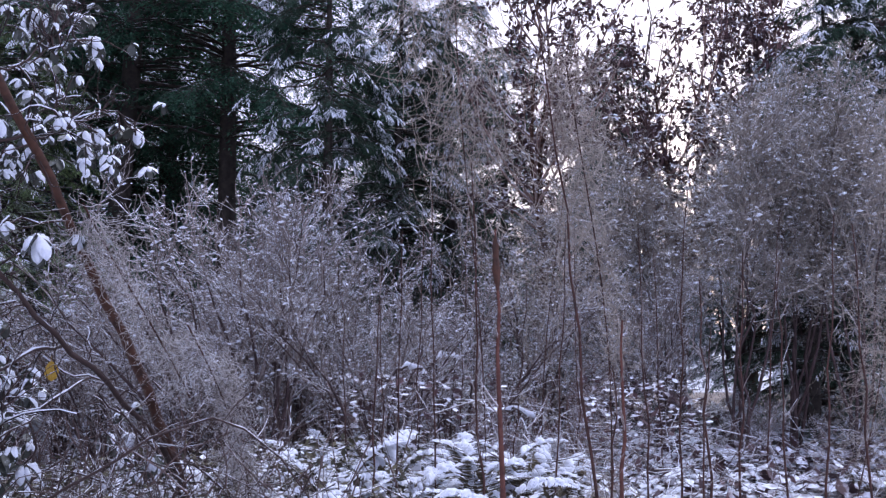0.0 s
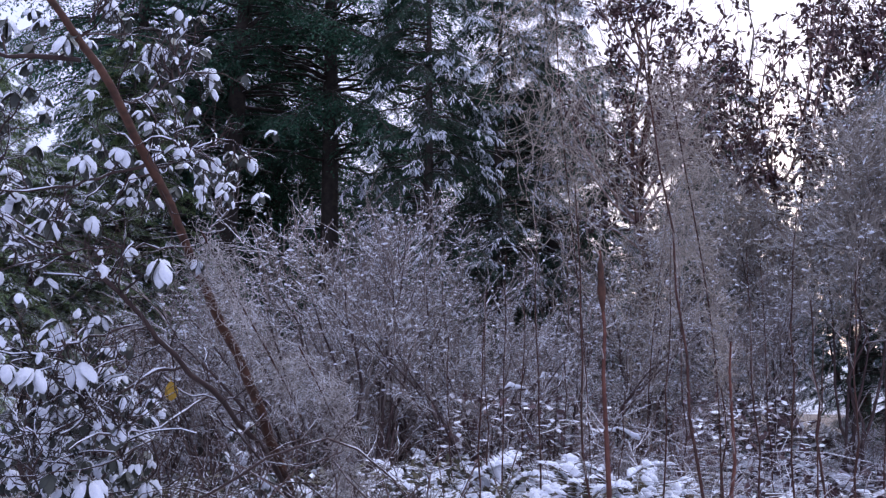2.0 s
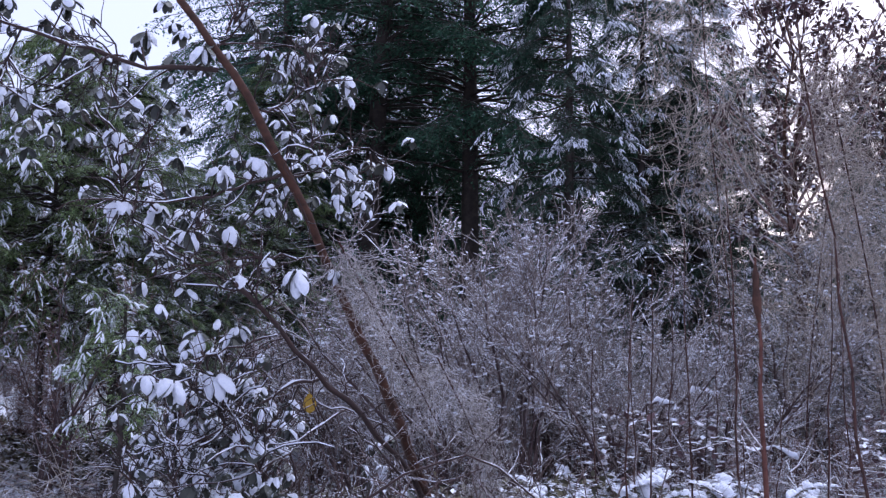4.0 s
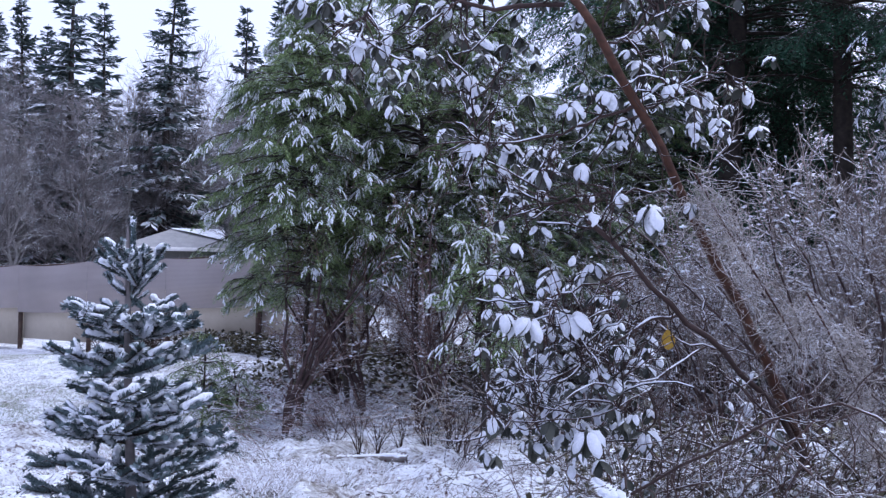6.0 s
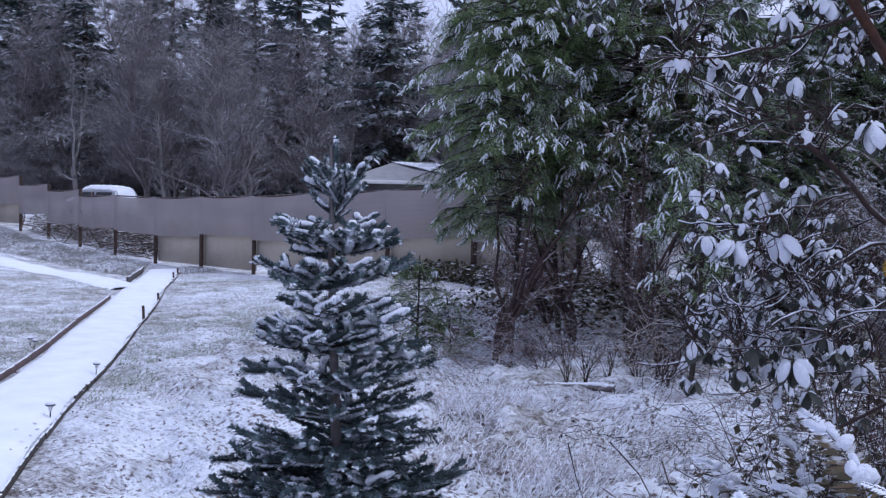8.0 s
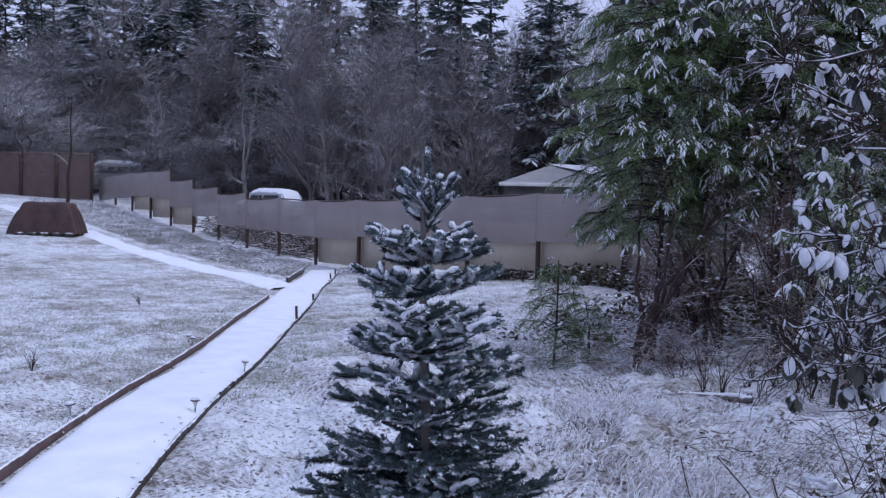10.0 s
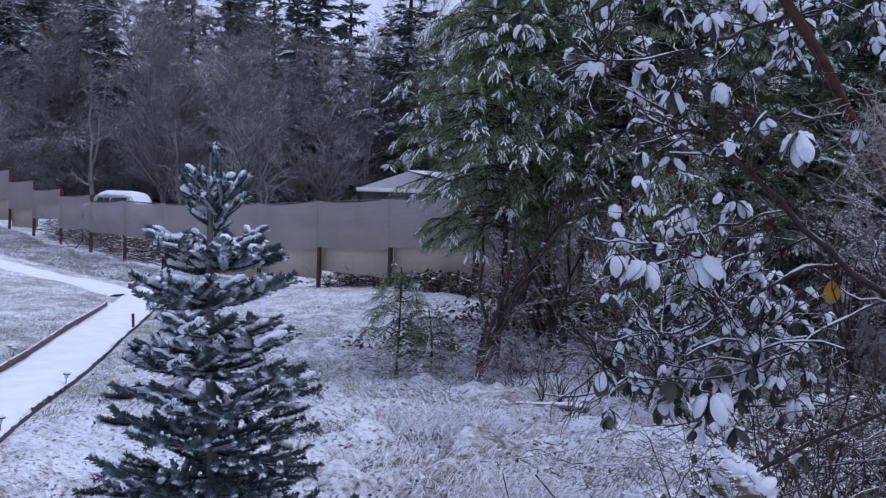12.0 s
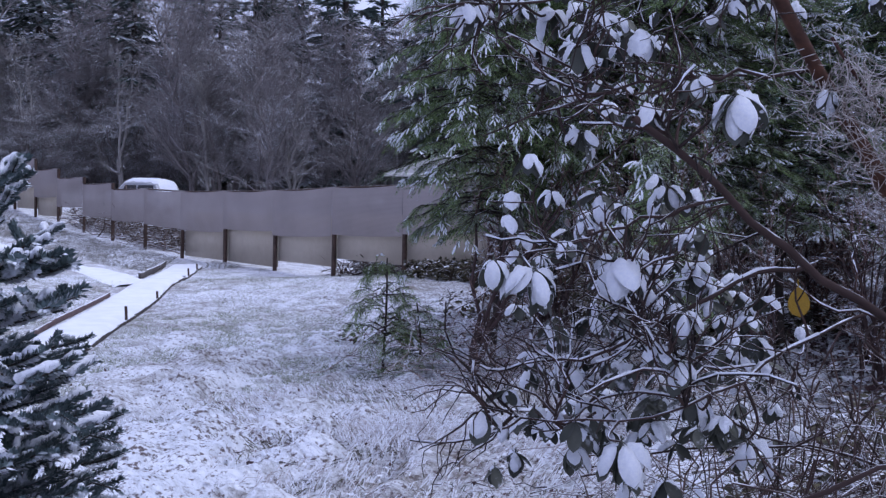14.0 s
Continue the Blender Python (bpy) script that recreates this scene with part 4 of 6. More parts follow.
    tubes(white, c, w * (0.8 + 0.4 * r.random(w.shape)), 5)
    return trunk, green, white


def plant_droopy(name, label, group, built, mat, places):
    root = None
    for x, y, s, sz, turn in places:
        m = pose(x, y, gz(x, y) - 0.05, rng.normal() * 1.5, rng.normal() * 1.5, turn) @ Matrix.Diagonal((s, s, sz, 1))
        if root is None:
            root = thing(name, label, "tree", group=group)
            part("trunk", built[0], M["bark_dark"], root)
            part("crown", built[1], mat, root)
            if built[2].v and len(built[2].v[0]):
                part("snow_load", built[2], M["snow"], root, "clumps of snow on drooping fingers", True)
            root.matrix_basis = m
        else:
            copy_thing(root, m).matrix_basis = m


cedar_a = droopy_mesh(4.0, 1.5, 190, 21, 8, 301, bare=0.35, finger=0.06, snow=0.26, hang=0.36, shape=0.45, girth=0.0052, skirt=0.5)
plant_droopy("drooping_hemlock", "green hemlock with drooping snow-tipped sprays", "drooping hemlocks behind the meadow", cedar_a, M["needle_cedar"],
             [(*polar(43.2, 10.4), 1.0, 0.98, 20), (*polar(37.0, 10.6), 1.0, 1.15, 140), (*polar(40.5, 12.0), 1.05, 1.2, 250)])
cedar_b = droopy_mesh(6.2, 1.3, 210, 20, 8, 302, bare=0.36, finger=0.06, snow=0.26, hang=0.45, shape=0.5, girth=0.005)
plant_droopy("tall_hemlock", "tall slender hemlock with snowy drooping sprays", "tall hemlocks behind the meadow", cedar_b, M["needle_cedar"],
             [(*polar(33.6, 10.8), 1.0, 0.68, 75), (*polar(29.8, 11.6), 1.1, 0.55, 190), (*polar(42.5, 14.0), 0.85, 0.78, 300), (*polar(25.6, 12.6), 1.0, 0.8, 15)])
sapling = droopy_mesh(1.35, 0.6, 34, 9, 7, 303, bare=0.2, finger=0.07, snow=0.22, hang=0.03, girth=0.009)
plant_droopy("sapling", "knee-high green conifer sapling dusted with snow", "saplings at the meadow edge", sapling, M["needle_cedar"],
             [(*polar(46.6, 9.9), 0.6, 0.5, 0), (*polar(48.4, 9.9), 0.6, 0.78, 100)])
slim = droopy_mesh(1.75, 0.34, 30, 7, 8, 309, bare=0.42, finger=0.06, snow=0.7, hang=0.25, girth=0.006)
plant_droopy("slim_sapling", "slim young hemlock with snow-fanned sprays", "saplings at the meadow edge", slim, M["needle_cedar"], [(-3.9, 6.5, 1.0, 1.0, 40)])
big_dark = droopy_mesh(11.0, 2.9, 220, 20, 6, 304, bare=0.09, finger=0.14, snow=0.022, hang=0.25, needles=5, shape=0.5)
tall_dark = droopy_mesh(11.0, 2.9, 200, 22, 6, 308, bare=0.37, finger=0.14, snow=0.03, hang=0.3, needles=5, shape=0.45)
plant_droopy("tall_fir", "tall dark fir with a bare lower trunk and heavy boughs", "tall firs behind the thicket", tall_dark, M["needle_dark"],
             [(*polar(14.2, 14.0), 1.1, 1.0, 30), (*polar(20.5, 14.0), 1.2, 1.05, 130)])
plant_droopy("dark_fir", "large dark fir with a heavy shadowed crown", "dark firs behind the thicket", big_dark, M["needle_dark"],
             [(*polar(17.4, 18.0), 1.3, 1.1, 220), (*polar(22.0, 17.0), 1.2, 1.0, 320), 
              (*polar(-26.0, 17.0), 0.9, 0.75, 60), (*polar(24.5, 15.0), 0.8, 1.0, 70), (*polar(16.6, 19.5), 1.0, 0.52, 10), (*polar(19.8, 19.0), 1.0, 0.55, 150), (*polar(22.8, 19.5), 1.0, 0.5, 240), (*polar(8.0, 20.0), 1.1, 0.55, 330), (*polar(5.0, 18.0), 1.1, 0.55, 60), (*polar(2.0, 17.6), 0.9, 0.5, 100), (*polar(10.4, 19.0), 0.8, 0.42, 200)])
snow_hem = droopy_mesh(6.5, 1.25, 180, 21, 8, 305, bare=0.07, finger=0.066, snow=0.42, hang=0.5, shape=0.4)
plant_droopy("snowy_hemlock", "hemlock with snow-laden hanging fronds behind the thicket", "snowy hemlocks behind the thicket", snow_hem, M["needle_hem"],
             [(*polar(9.0, 12.0), 1.0, 1.0, 45), (*polar(4.6, 13.0), 1.05, 0.95, 160), (*polar(-1.2, 15.0), 1.0, 0.85, 260), (*polar(1.9, 13.6), 1.0, 0.95, 310), (*polar(-9.2, 14.0), 0.75, 0.8, 15), (*polar(-19.6, 12.6), 1.0, 0.82, 290), (*polar(-6.2, 10.6), 0.55, 0.48, 75), (*polar(-17.5, 10.4), 0.8, 0.62, 140), (*polar(-22.0, 13.0), 1.15, 0.85, 100), (*polar(-17.0, 12.5), 1.1, 0.72, 200)])
shrub = droopy_mesh(3.0, 1.25, 95, 14, 6, 306, bare=0.42, finger=0.08, snow=0.03, hang=0.2, shape=0.3, girth=0.006)
plant_droopy("bushy_conifer", "dense dark brownish conifer bush above the driveway", "dense conifer bushes", shrub, M["needle_brown"], [(*polar(-24.0, 11.2), 1.35, 1.0, 120)])


# ---- young noble fir near the path ----
def make_fir():
    x, y = -2.445, 2.37
    z0 = gz(x, y) - 0.02
    H = 1.705 - z0
    root = thing("noble_fir", "young blue-green noble fir with snow on tiered branches", "tree", x, y, z0)
    tz = np.linspace(0, 1, 12)
    b = Build()
    line = np.stack([0.010 * np.sin(5 * tz) - 0.02 * tz, 0.010 * np.cos(4 * tz) - 0.012 - 0.015 * tz, tz * (H - 0.02)], -1)[None]
    tubes(b, line, (0.019 * (1 - tz) ** 0.8 + 0.005)[None], 8)
    part("trunk", b, M["bark_grey"], root)

    def needles(b, lines, per, length, seed):
        r = np.random.default_rng(seed)
        n = len(lines)
        o, t = at_param(lines, r.random((n, per)))
        ref = unit(r.normal(size=t.shape))
        out = unit(ref - (ref * t).sum(-1, keepdims=True) * t)
        out[..., 2] += 0.35
        way = unit(out + 0.75 * t)
        sd = unit(np.cross(way, t))
        ln = length * (0.7 + 0.5 * r.random(n * per))
        blades(b, o.reshape(-1, 3), way.reshape(-1, 3), sd.reshape(-1, 3), ln, np.full(n * per, 0.0056), 0.6)

    def branch(seed, length):
        """One tiered branch: a main shoot with side shoots in one plane, its needles and its snow."""
        r = np.random.default_rng(seed)
        wood, green, white = Build(), Build(), Build()
        k = 6
        s = np.linspace(0, 1, k)
        main = np.stack([s * length, 0.02 * r.normal(size=k) * s, 0.10 * length * s ** 2 + 0.012 * r.normal(size=k) * s], -1)[None]
        lines = [main]
        steps = int(0.8 + length * 8)
        for j in range(steps):
            u = 0.22 + 0.72 * j / steps
            for sg in (-1, 1):
                o = np.array([[u * length, 0, 0.10 * length * u * u]])
                ln = length * (1.05 - u) * (0.34 + 0.22 * r.random()) + 0.045
                a = radians(48 + 10 * r.normal())
                d = np.array([math.cos(a), sg * math.sin(a), 0.10 + 0.08 * r.normal()])
                pts = np.stack([o[0] + d * ln * q + np.array([0, 0, 0.12 * ln * q * q]) for q in s])[None]
                lines.append(pts)
                if ln > 0.16:
                    for v in (0.45, 0.72):
                        for s2 in (-1, 1):
                            a2 = a * sg + s2 * radians(42)
                            d2 = np.array([math.cos(a2), math.sin(a2), 0.12])
                            o2 = o[0] + d * ln * v
                            lines.append(np.stack([o2 + d2 * (0.035 + 0.35 * ln * (1 - v)) * q for q in s])[None])
        lines = np.concatenate(lines)
        tubes(wood, lines, radii(len(lines), k, np.full(len(lines), 0.0035), 0.0018), 4)
        ln = np.linalg.norm(lines[:, -1] - lines[:, 0], axis=1)
        for group in (ln > 0.13, ln <= 0.13):
            if group.any():
                needles(green, lines[group], int(150 + 950 * ln[group].mean()), 0.018, seed + 3)
        # snow lies in thin caps along the tops of the shoots, thickest towards their ends
        put = r.random(len(lines)) < (0.9 if length < 0.3 else 0.7)
        c = lines[put] + np.array([0, 0, 0.0125])
        fine, _ = at_param(c, np.tile(np.linspace(0.3, 1.03, 11), (len(c), 1)))
        full = (0.0138 if length < 0.3 else 0.0094) * np.clip(0.55 + 0.5 * r.random((len(c), 1)), 0.4, 1)
        w = full * (np.clip(0.7 * r.random((len(c), 11)) + 0.45, 0.4, 1.1) if length < 0.3 else np.clip(1.7 * r.random((len(c), 11)) - 0.4, 0.04, 1.1)) * np.linspace(0.35, 1.0, 11)
        w[:, -1] *= 0.5
        fine[..., 2] += 0.002 * r.normal(size=w.shape)
        fine[..., :2] += 0.002 * r.normal(size=w.shape + (2,))
        tubes(white, fine, w, 6)
        return wood.mesh("branch", M["bark_dark"]), green.mesh("needle_coat", M["needle_fir"]), white.mesh("snow_load", M["snow"], True)

    sizes = [(0.16, 401), (0.24, 402), (0.34, 403), (0.44, 404), (0.54, 405)]
    kinds = [(ln, branch(seed, ln)) for ln, seed in sizes]
    tiers = [(H - 0.2, 0.125, 8), (H - 0.215, 0.09, 4), (H - 0.33, 0.21, 7), (H - 0.345, 0.16, 4), (H - 0.45, 0.24, 6), (H - 0.47, 0.18, 3), (H - 0.57, 0.265, 7), (H - 0.66, 0.27, 7), (H - 0.76, 0.30, 7), (H - 0.85, 0.31, 8),
             (H - 0.95, 0.33, 8), (H - 1.03, 0.28, 7), (H - 1.11, 0.40, 9), (H - 1.23, 0.46, 10), (H - 1.35, 0.50, 11), (H - 1.47, 0.52, 11)]
    tiers += [(h + 0.05, ln * 0.75, count - 4) for h, ln, count in tiers[12:]]
    for ti, (h, ln, count) in enumerate(tiers):
        ti = ti if ti < 16 else ti - 4
        for j in range(count):
            want = ln * (0.85 + 0.3 * rng.random())
            base, meshes = min(kinds, key=lambda q: abs(q[0] - want))
            az = 360 * j / count + ti * 37 + rng.normal() * 9
            rise = (-36 if ti < 2 else -13 + 0.9 * ti) + rng.normal() * 6
            m = pose(-0.02 * h / H, -0.012 - 0.015 * h / H, h + rng.normal() * 0.02, 0, rise, az) @ Matrix.Scale(want / base, 4)
            br = part("branch", meshes[0], None, root, at=m)
            part("needle_coat", meshes[1], None, br)
            if rng.random() < 0.98 - 0.055 * ti:
                part("snow_load", meshes[2], None, br)
    # leader with its own needles
    b = Build()
    lead = np.array([[(-0.02, -0.025, H - 0.2), (-0.018, -0.025, H - 0.1), (-0.02, -0.025, H)]])
    needles(b, lead, 900, 0.017, 77)
    part("leader", b, M["needle_fir"], root, "upright frosted leading shoot")
    b = Build()
    tubes(b, np.array([[(-0.016, -0.028, H - 0.16), (-0.016, -0.027, H - 0.1), (-0.02, -0.027, H - 0.05), (-0.02, -0.025, H)]]), np.array([[0.004, 0.007, 0.003, 0.009]]), 6)
    part("snow_load", b, M["snow"], root, smooth=True)


make_fir()


# ---- leaning madrone with snow-laden leaves ----
def leaf_meshes():
    """Oval leathery leaves, and the pillow of snow that each one carries. Length 1 along +x."""
    leaves, pillows = [], []
    for j in range(5):
        r = np.random.default_rng(500 + j)
        nx, ny = 9, 5
        u, w = np.linspace(0, 1, nx), np.linspace(-1, 1, ny)
        half = (0.235 + 0.06 * r.random()) * np.sin(np.pi * u ** 1.2) ** 0.56
        half[0] = half[-1] = 0.004
        sag = (0.12 + 0.26 * r.random()) * u ** 2
        xx = np.repeat(u[:, None], ny, 1)
        yy = half[:, None] * w[None]
        zz = -sag[:, None] - 0.05 * (1 - w[None] ** 2) * np.sin(np.pi * u)[:, None] + 0.008 * r.normal(size=(nx, ny))
        i = np.arange(nx - 1)[:, None] * ny + np.arange(ny - 1)[None]
        f = np.stack([i, i + ny, i + ny + 1, i + 1], -1).reshape(-1, 4)
        b = Build().add(np.stack([xx, yy, zz], -1), f)
        tubes(b, np.array([[(-0.22, 0, 0.03), (-0.1, 0, 0.01), (0.02, 0, 0)]]), 0.014, 4)
        leaves.append(b.mesh("leaf", M["leaf"], True))
        dome = np.sin(np.pi * np.clip(u * 1.02, 0, 1))[:, None] ** 0.5 * np.sqrt(np.clip(1 - w[None] ** 2, 0, 1))
        top = zz + 0.012 + dome * (0.20 + 0.12 * r.random()) + 0.04 * r.normal(size=zz.shape) * dome
        b = Build().add(np.stack([xx * 0.98 + 0.01, yy * 1.04, top], -1), f)
        b.add(np.stack([xx * 0.98 + 0.01, yy * 1.04, zz + 0.006], -1), f[:, ::-1])
        pillows.append(b.mesh("snow_pillow", M["snow"], True))
    # thinner pillows that leave a leaf's tip and edges bare
    for j in range(5):
        me = pillows[j].copy()
        for v in me.vertices:
            v.co.x, v.co.y = 0.05 + v.co.x * (0.7 + 0.04 * j), v.co.y * 0.8
            v.co.z = v.co.z * 0.75 + 0.012
        pillows.append(me)
    return leaves, pillows


LEAVES, PILLOWS = leaf_meshes()


def smooth_line(pts, k):
    p = np.array(pts, float)
    u = np.linspace(0, len(p) - 1.001, k)
    i = u.astype(int)
    q = p[i] + (p[i + 1] - p[i]) * (u - i)[:, None]
    for _ in range(3):
        q[1:-1] = (q[:-2] + 2 * q[1:-1] + q[2:]) / 4
    return q


def make_madrone():
    bx, by = -1.25, 5.35
    root = thing("madrone", "leaning red-barked madrone, its leaves loaded with snow", "tree", bx, by, gz(bx, by))
    org = np.array([bx, by, gz(bx, by)])

    def limb(name, pts, r0, r1, k=14, label="", ridge=0.62):
        q = smooth_line(pts, k) - org
        q[1:-1] += rng.normal(size=(k - 2, 3)) * (r0 * 0.18 if r0 > 0.015 else 0.006)
        b = Build()
        tubes(b, q[None], np.linspace(r0, r1, k)[None] * (0.92 + 0.16 * rng.random((1, k))), 9)
        part(name, b, M["bark_red"] if r0 > 0.018 else M["twig_dark"], root, label, True)
        # a ridge of snow on top
        b = Build()
        s = q[2:] + np.array([0, 0, 1.0]) * np.linspace(r0, r1, k)[2:, None] * 0.75
        w = np.linspace(r0, r1, k)[2:] * ridge * np.clip(1.5 * rng.random(k - 2) - 0.35, 0.02, 1)
        tubes(b, s[None], w[None], 6)
        part("snow_ridge", b, M["snow"], root, "thin ridge of snow", True)
        return q + org

    trunk = limb("trunk", [(-1.25, 5.35, 0.25), (-1.26, 5.0, 0.83), (-1.26, 4.65, 1.09), (-1.28, 4.27, 1.42), (-1.33, 4.0, 1.68), (-1.41, 3.58, 2.12), (-1.45, 3.43, 2.29), (-1.5, 3.28, 2.44), (-1.61, 3.15, 2.62), (-1.68, 3.05, 2.8), (-1.8, 2.95, 3.2)], 0.0245, 0.009, 26, "smooth reddish-brown trunk")
    lines = [trunk[12:]]
    for pts, r0 in (
        ([(-1.26, 5.2, 0.55), (-1.25, 4.88, 0.9), (-1.27, 4.39, 1.14), (-1.30, 3.95, 1.33), (-1.33, 3.73, 1.43), (-1.40, 3.52, 1.58), (-1.47, 3.32, 1.73)], 0.0215),
        ([(-1.53, 3.27, 2.42), (-1.68, 3.14, 2.40), (-1.85, 3.01, 2.43), (-2.01, 2.92, 2.48), (-2.12, 2.87, 2.51), (-2.2, 2.83, 2.55)], 0.013),
        ([(-1.42, 3.57, 2.13), (-1.51, 3.48, 2.08), (-1.62, 3.38, 2.01), (-1.75, 3.27, 1.98), (-1.9, 3.24, 2.02)], 0.010),
        ([(-1.39, 3.89, 1.42), (-1.41, 3.66, 1.42), (-1.48, 3.52, 1.32), (-1.61, 3.36, 1.21), (-1.73, 3.25, 1.19)], 0.011),
        ([(-1.36, 4.1, 1.3), (-1.38, 3.8, 1.25), (-1.37, 3.59, 1.16), (-1.45, 3.39, 1.11), (-1.57, 3.29, 1.06), (-1.78, 3.22, 1.1)], 0.008),
        ([(-1.42, 3.58, 2.12), (-1.35, 3.72, 2.15), (-1.27, 3.8, 2.28), (-1.16, 3.9, 2.24)], 0.008),
        ([(-1.45, 3.43, 2.32), (-1.39, 3.56, 2.38), (-1.3, 3.65, 2.49)], 0.007),
        ([(-1.38, 3.85, 1.87), (-1.5, 3.6, 1.84), (-1.65, 3.4, 1.8), (-1.85, 3.25, 1.7)], 0.008),
        ([(-1.44, 3.6, 1.57), (-1.55, 3.45, 1.52), (-1.68, 3.3, 1.45), (-1.75, 3.2, 1.42)], 0.007),
    ):
        lines.append(limb("branch", pts, r0 * 0.64, r0 * (0.34 if r0 > 0.019 else 0.22), ridge=0.5 if r0 > 0.019 else 0.95))
    joints = np.concatenate(lines)
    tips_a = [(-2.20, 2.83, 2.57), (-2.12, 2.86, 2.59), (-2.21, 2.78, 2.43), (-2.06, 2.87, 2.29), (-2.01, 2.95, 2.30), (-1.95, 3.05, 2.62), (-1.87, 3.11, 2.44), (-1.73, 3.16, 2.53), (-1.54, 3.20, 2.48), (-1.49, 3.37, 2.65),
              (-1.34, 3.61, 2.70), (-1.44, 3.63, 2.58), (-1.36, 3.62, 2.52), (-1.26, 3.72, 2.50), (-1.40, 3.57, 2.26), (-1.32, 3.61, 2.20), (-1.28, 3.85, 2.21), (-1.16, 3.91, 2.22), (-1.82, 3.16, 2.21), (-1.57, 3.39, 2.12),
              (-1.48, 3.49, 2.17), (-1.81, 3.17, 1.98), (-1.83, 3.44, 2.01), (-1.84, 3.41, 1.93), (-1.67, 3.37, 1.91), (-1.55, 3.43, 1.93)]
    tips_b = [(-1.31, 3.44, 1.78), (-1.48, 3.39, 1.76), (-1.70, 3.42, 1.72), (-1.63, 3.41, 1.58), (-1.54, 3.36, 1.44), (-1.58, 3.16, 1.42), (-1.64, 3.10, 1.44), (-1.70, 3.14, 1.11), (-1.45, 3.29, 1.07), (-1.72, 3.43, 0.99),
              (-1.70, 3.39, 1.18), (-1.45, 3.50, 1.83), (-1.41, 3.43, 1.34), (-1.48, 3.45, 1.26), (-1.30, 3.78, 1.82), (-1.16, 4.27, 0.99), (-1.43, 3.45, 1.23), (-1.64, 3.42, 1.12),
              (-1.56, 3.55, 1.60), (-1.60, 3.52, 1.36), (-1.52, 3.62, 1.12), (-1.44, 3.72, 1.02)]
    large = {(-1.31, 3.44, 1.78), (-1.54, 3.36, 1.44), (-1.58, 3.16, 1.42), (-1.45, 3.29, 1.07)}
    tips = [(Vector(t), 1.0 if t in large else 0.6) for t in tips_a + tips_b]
    tw, tn = [], []
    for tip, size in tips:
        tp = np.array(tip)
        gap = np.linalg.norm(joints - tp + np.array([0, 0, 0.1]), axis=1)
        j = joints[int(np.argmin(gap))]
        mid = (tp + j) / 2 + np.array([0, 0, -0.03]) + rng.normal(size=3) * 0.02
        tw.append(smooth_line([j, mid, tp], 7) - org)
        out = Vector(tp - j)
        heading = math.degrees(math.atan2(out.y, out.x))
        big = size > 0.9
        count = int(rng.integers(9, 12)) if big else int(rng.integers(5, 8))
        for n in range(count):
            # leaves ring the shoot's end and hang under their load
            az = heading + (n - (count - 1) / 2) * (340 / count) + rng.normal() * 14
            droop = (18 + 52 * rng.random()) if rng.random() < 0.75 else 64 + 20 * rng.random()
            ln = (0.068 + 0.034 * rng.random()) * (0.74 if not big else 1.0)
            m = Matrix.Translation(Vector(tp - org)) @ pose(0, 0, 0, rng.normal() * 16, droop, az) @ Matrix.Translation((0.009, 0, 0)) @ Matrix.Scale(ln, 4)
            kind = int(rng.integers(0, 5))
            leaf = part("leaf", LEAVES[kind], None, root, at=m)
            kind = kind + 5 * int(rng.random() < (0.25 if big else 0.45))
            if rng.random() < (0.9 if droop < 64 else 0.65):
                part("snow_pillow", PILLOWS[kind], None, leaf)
    # smaller clusters further in fill the crown, too many to tell apart
    fill, load = Build(), Build()
    shapes = [(np.array([v.co[:] for v in a.vertices]), [tuple(p.vertices) for p in a.polygons]) for a in LEAVES + PILLOWS]
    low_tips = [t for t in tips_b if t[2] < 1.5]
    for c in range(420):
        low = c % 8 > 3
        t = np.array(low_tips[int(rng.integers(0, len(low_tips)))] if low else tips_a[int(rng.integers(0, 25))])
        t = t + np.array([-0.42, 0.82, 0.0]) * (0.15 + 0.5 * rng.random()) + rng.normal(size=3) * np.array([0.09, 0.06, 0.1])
        head = rng.random() * 360
        count = int(rng.integers(4, 8))
        for n in range(count):
            m = Matrix.Translation(Vector(t - org)) @ pose(0, 0, 0, rng.normal() * 15, 15 + 50 * rng.random(), head + n * 360 / count + rng.normal() * 12) @ Matrix.Scale(0.036 + 0.03 * rng.random(), 4)
            mm = np.array(m)
            kind = int(rng.integers(0, 5))
            for target, k, chance in ((fill, kind, 1.0), (load, 10 + kind if n % 2 else 5 + kind, 0.5)):
                if rng.random() < chance:
                    v, f = shapes[k]
                    target.add(v @ mm[:3, :3].T + mm[:3, 3], [q for q in f if len(q) == 4])
    part("foliage", fill, M["leaf"], root, smooth=True)
    part("snow_load", load, M["snow"], root, smooth=True)
    b = Build()
    tubes(b, np.stack(tw), np.linspace(0.0042, 0.0022, 7)[None] + np.zeros((len(tw), 1)), 5)
    part("twig_haze", b, M["twig_dark"], root)
    # bare side twigs, some with a line of snow
    wild = [smooth_line(l, 8) for l in lines] + [smooth_line([t[0] + org for t in (q[:1], q[-1:])], 8) for q in tw[::3]]
    wood, frost = Build(), Build()
    q1, _ = sprout(np.stack(wild) - org, 9, 0.24, 48, 0.0, 6, 0.05, wobble=0.3)
    q2, _ = sprout(q1, 4, 0.16, 45, 0.0, 5, 0.2, wobble=0.3)
    tubes(wood, q1, radii(len(q1), 6, np.full(len(q1), 0.0034), 0.0016), 5)
    tubes(wood, q2, radii(len(q2), 5, np.full(len(q2), 0.002), 0.001), 4)
    keep1 = q1[rng.random(len(q1)) < 0.4] + np.array([0, 0, 0.0032])
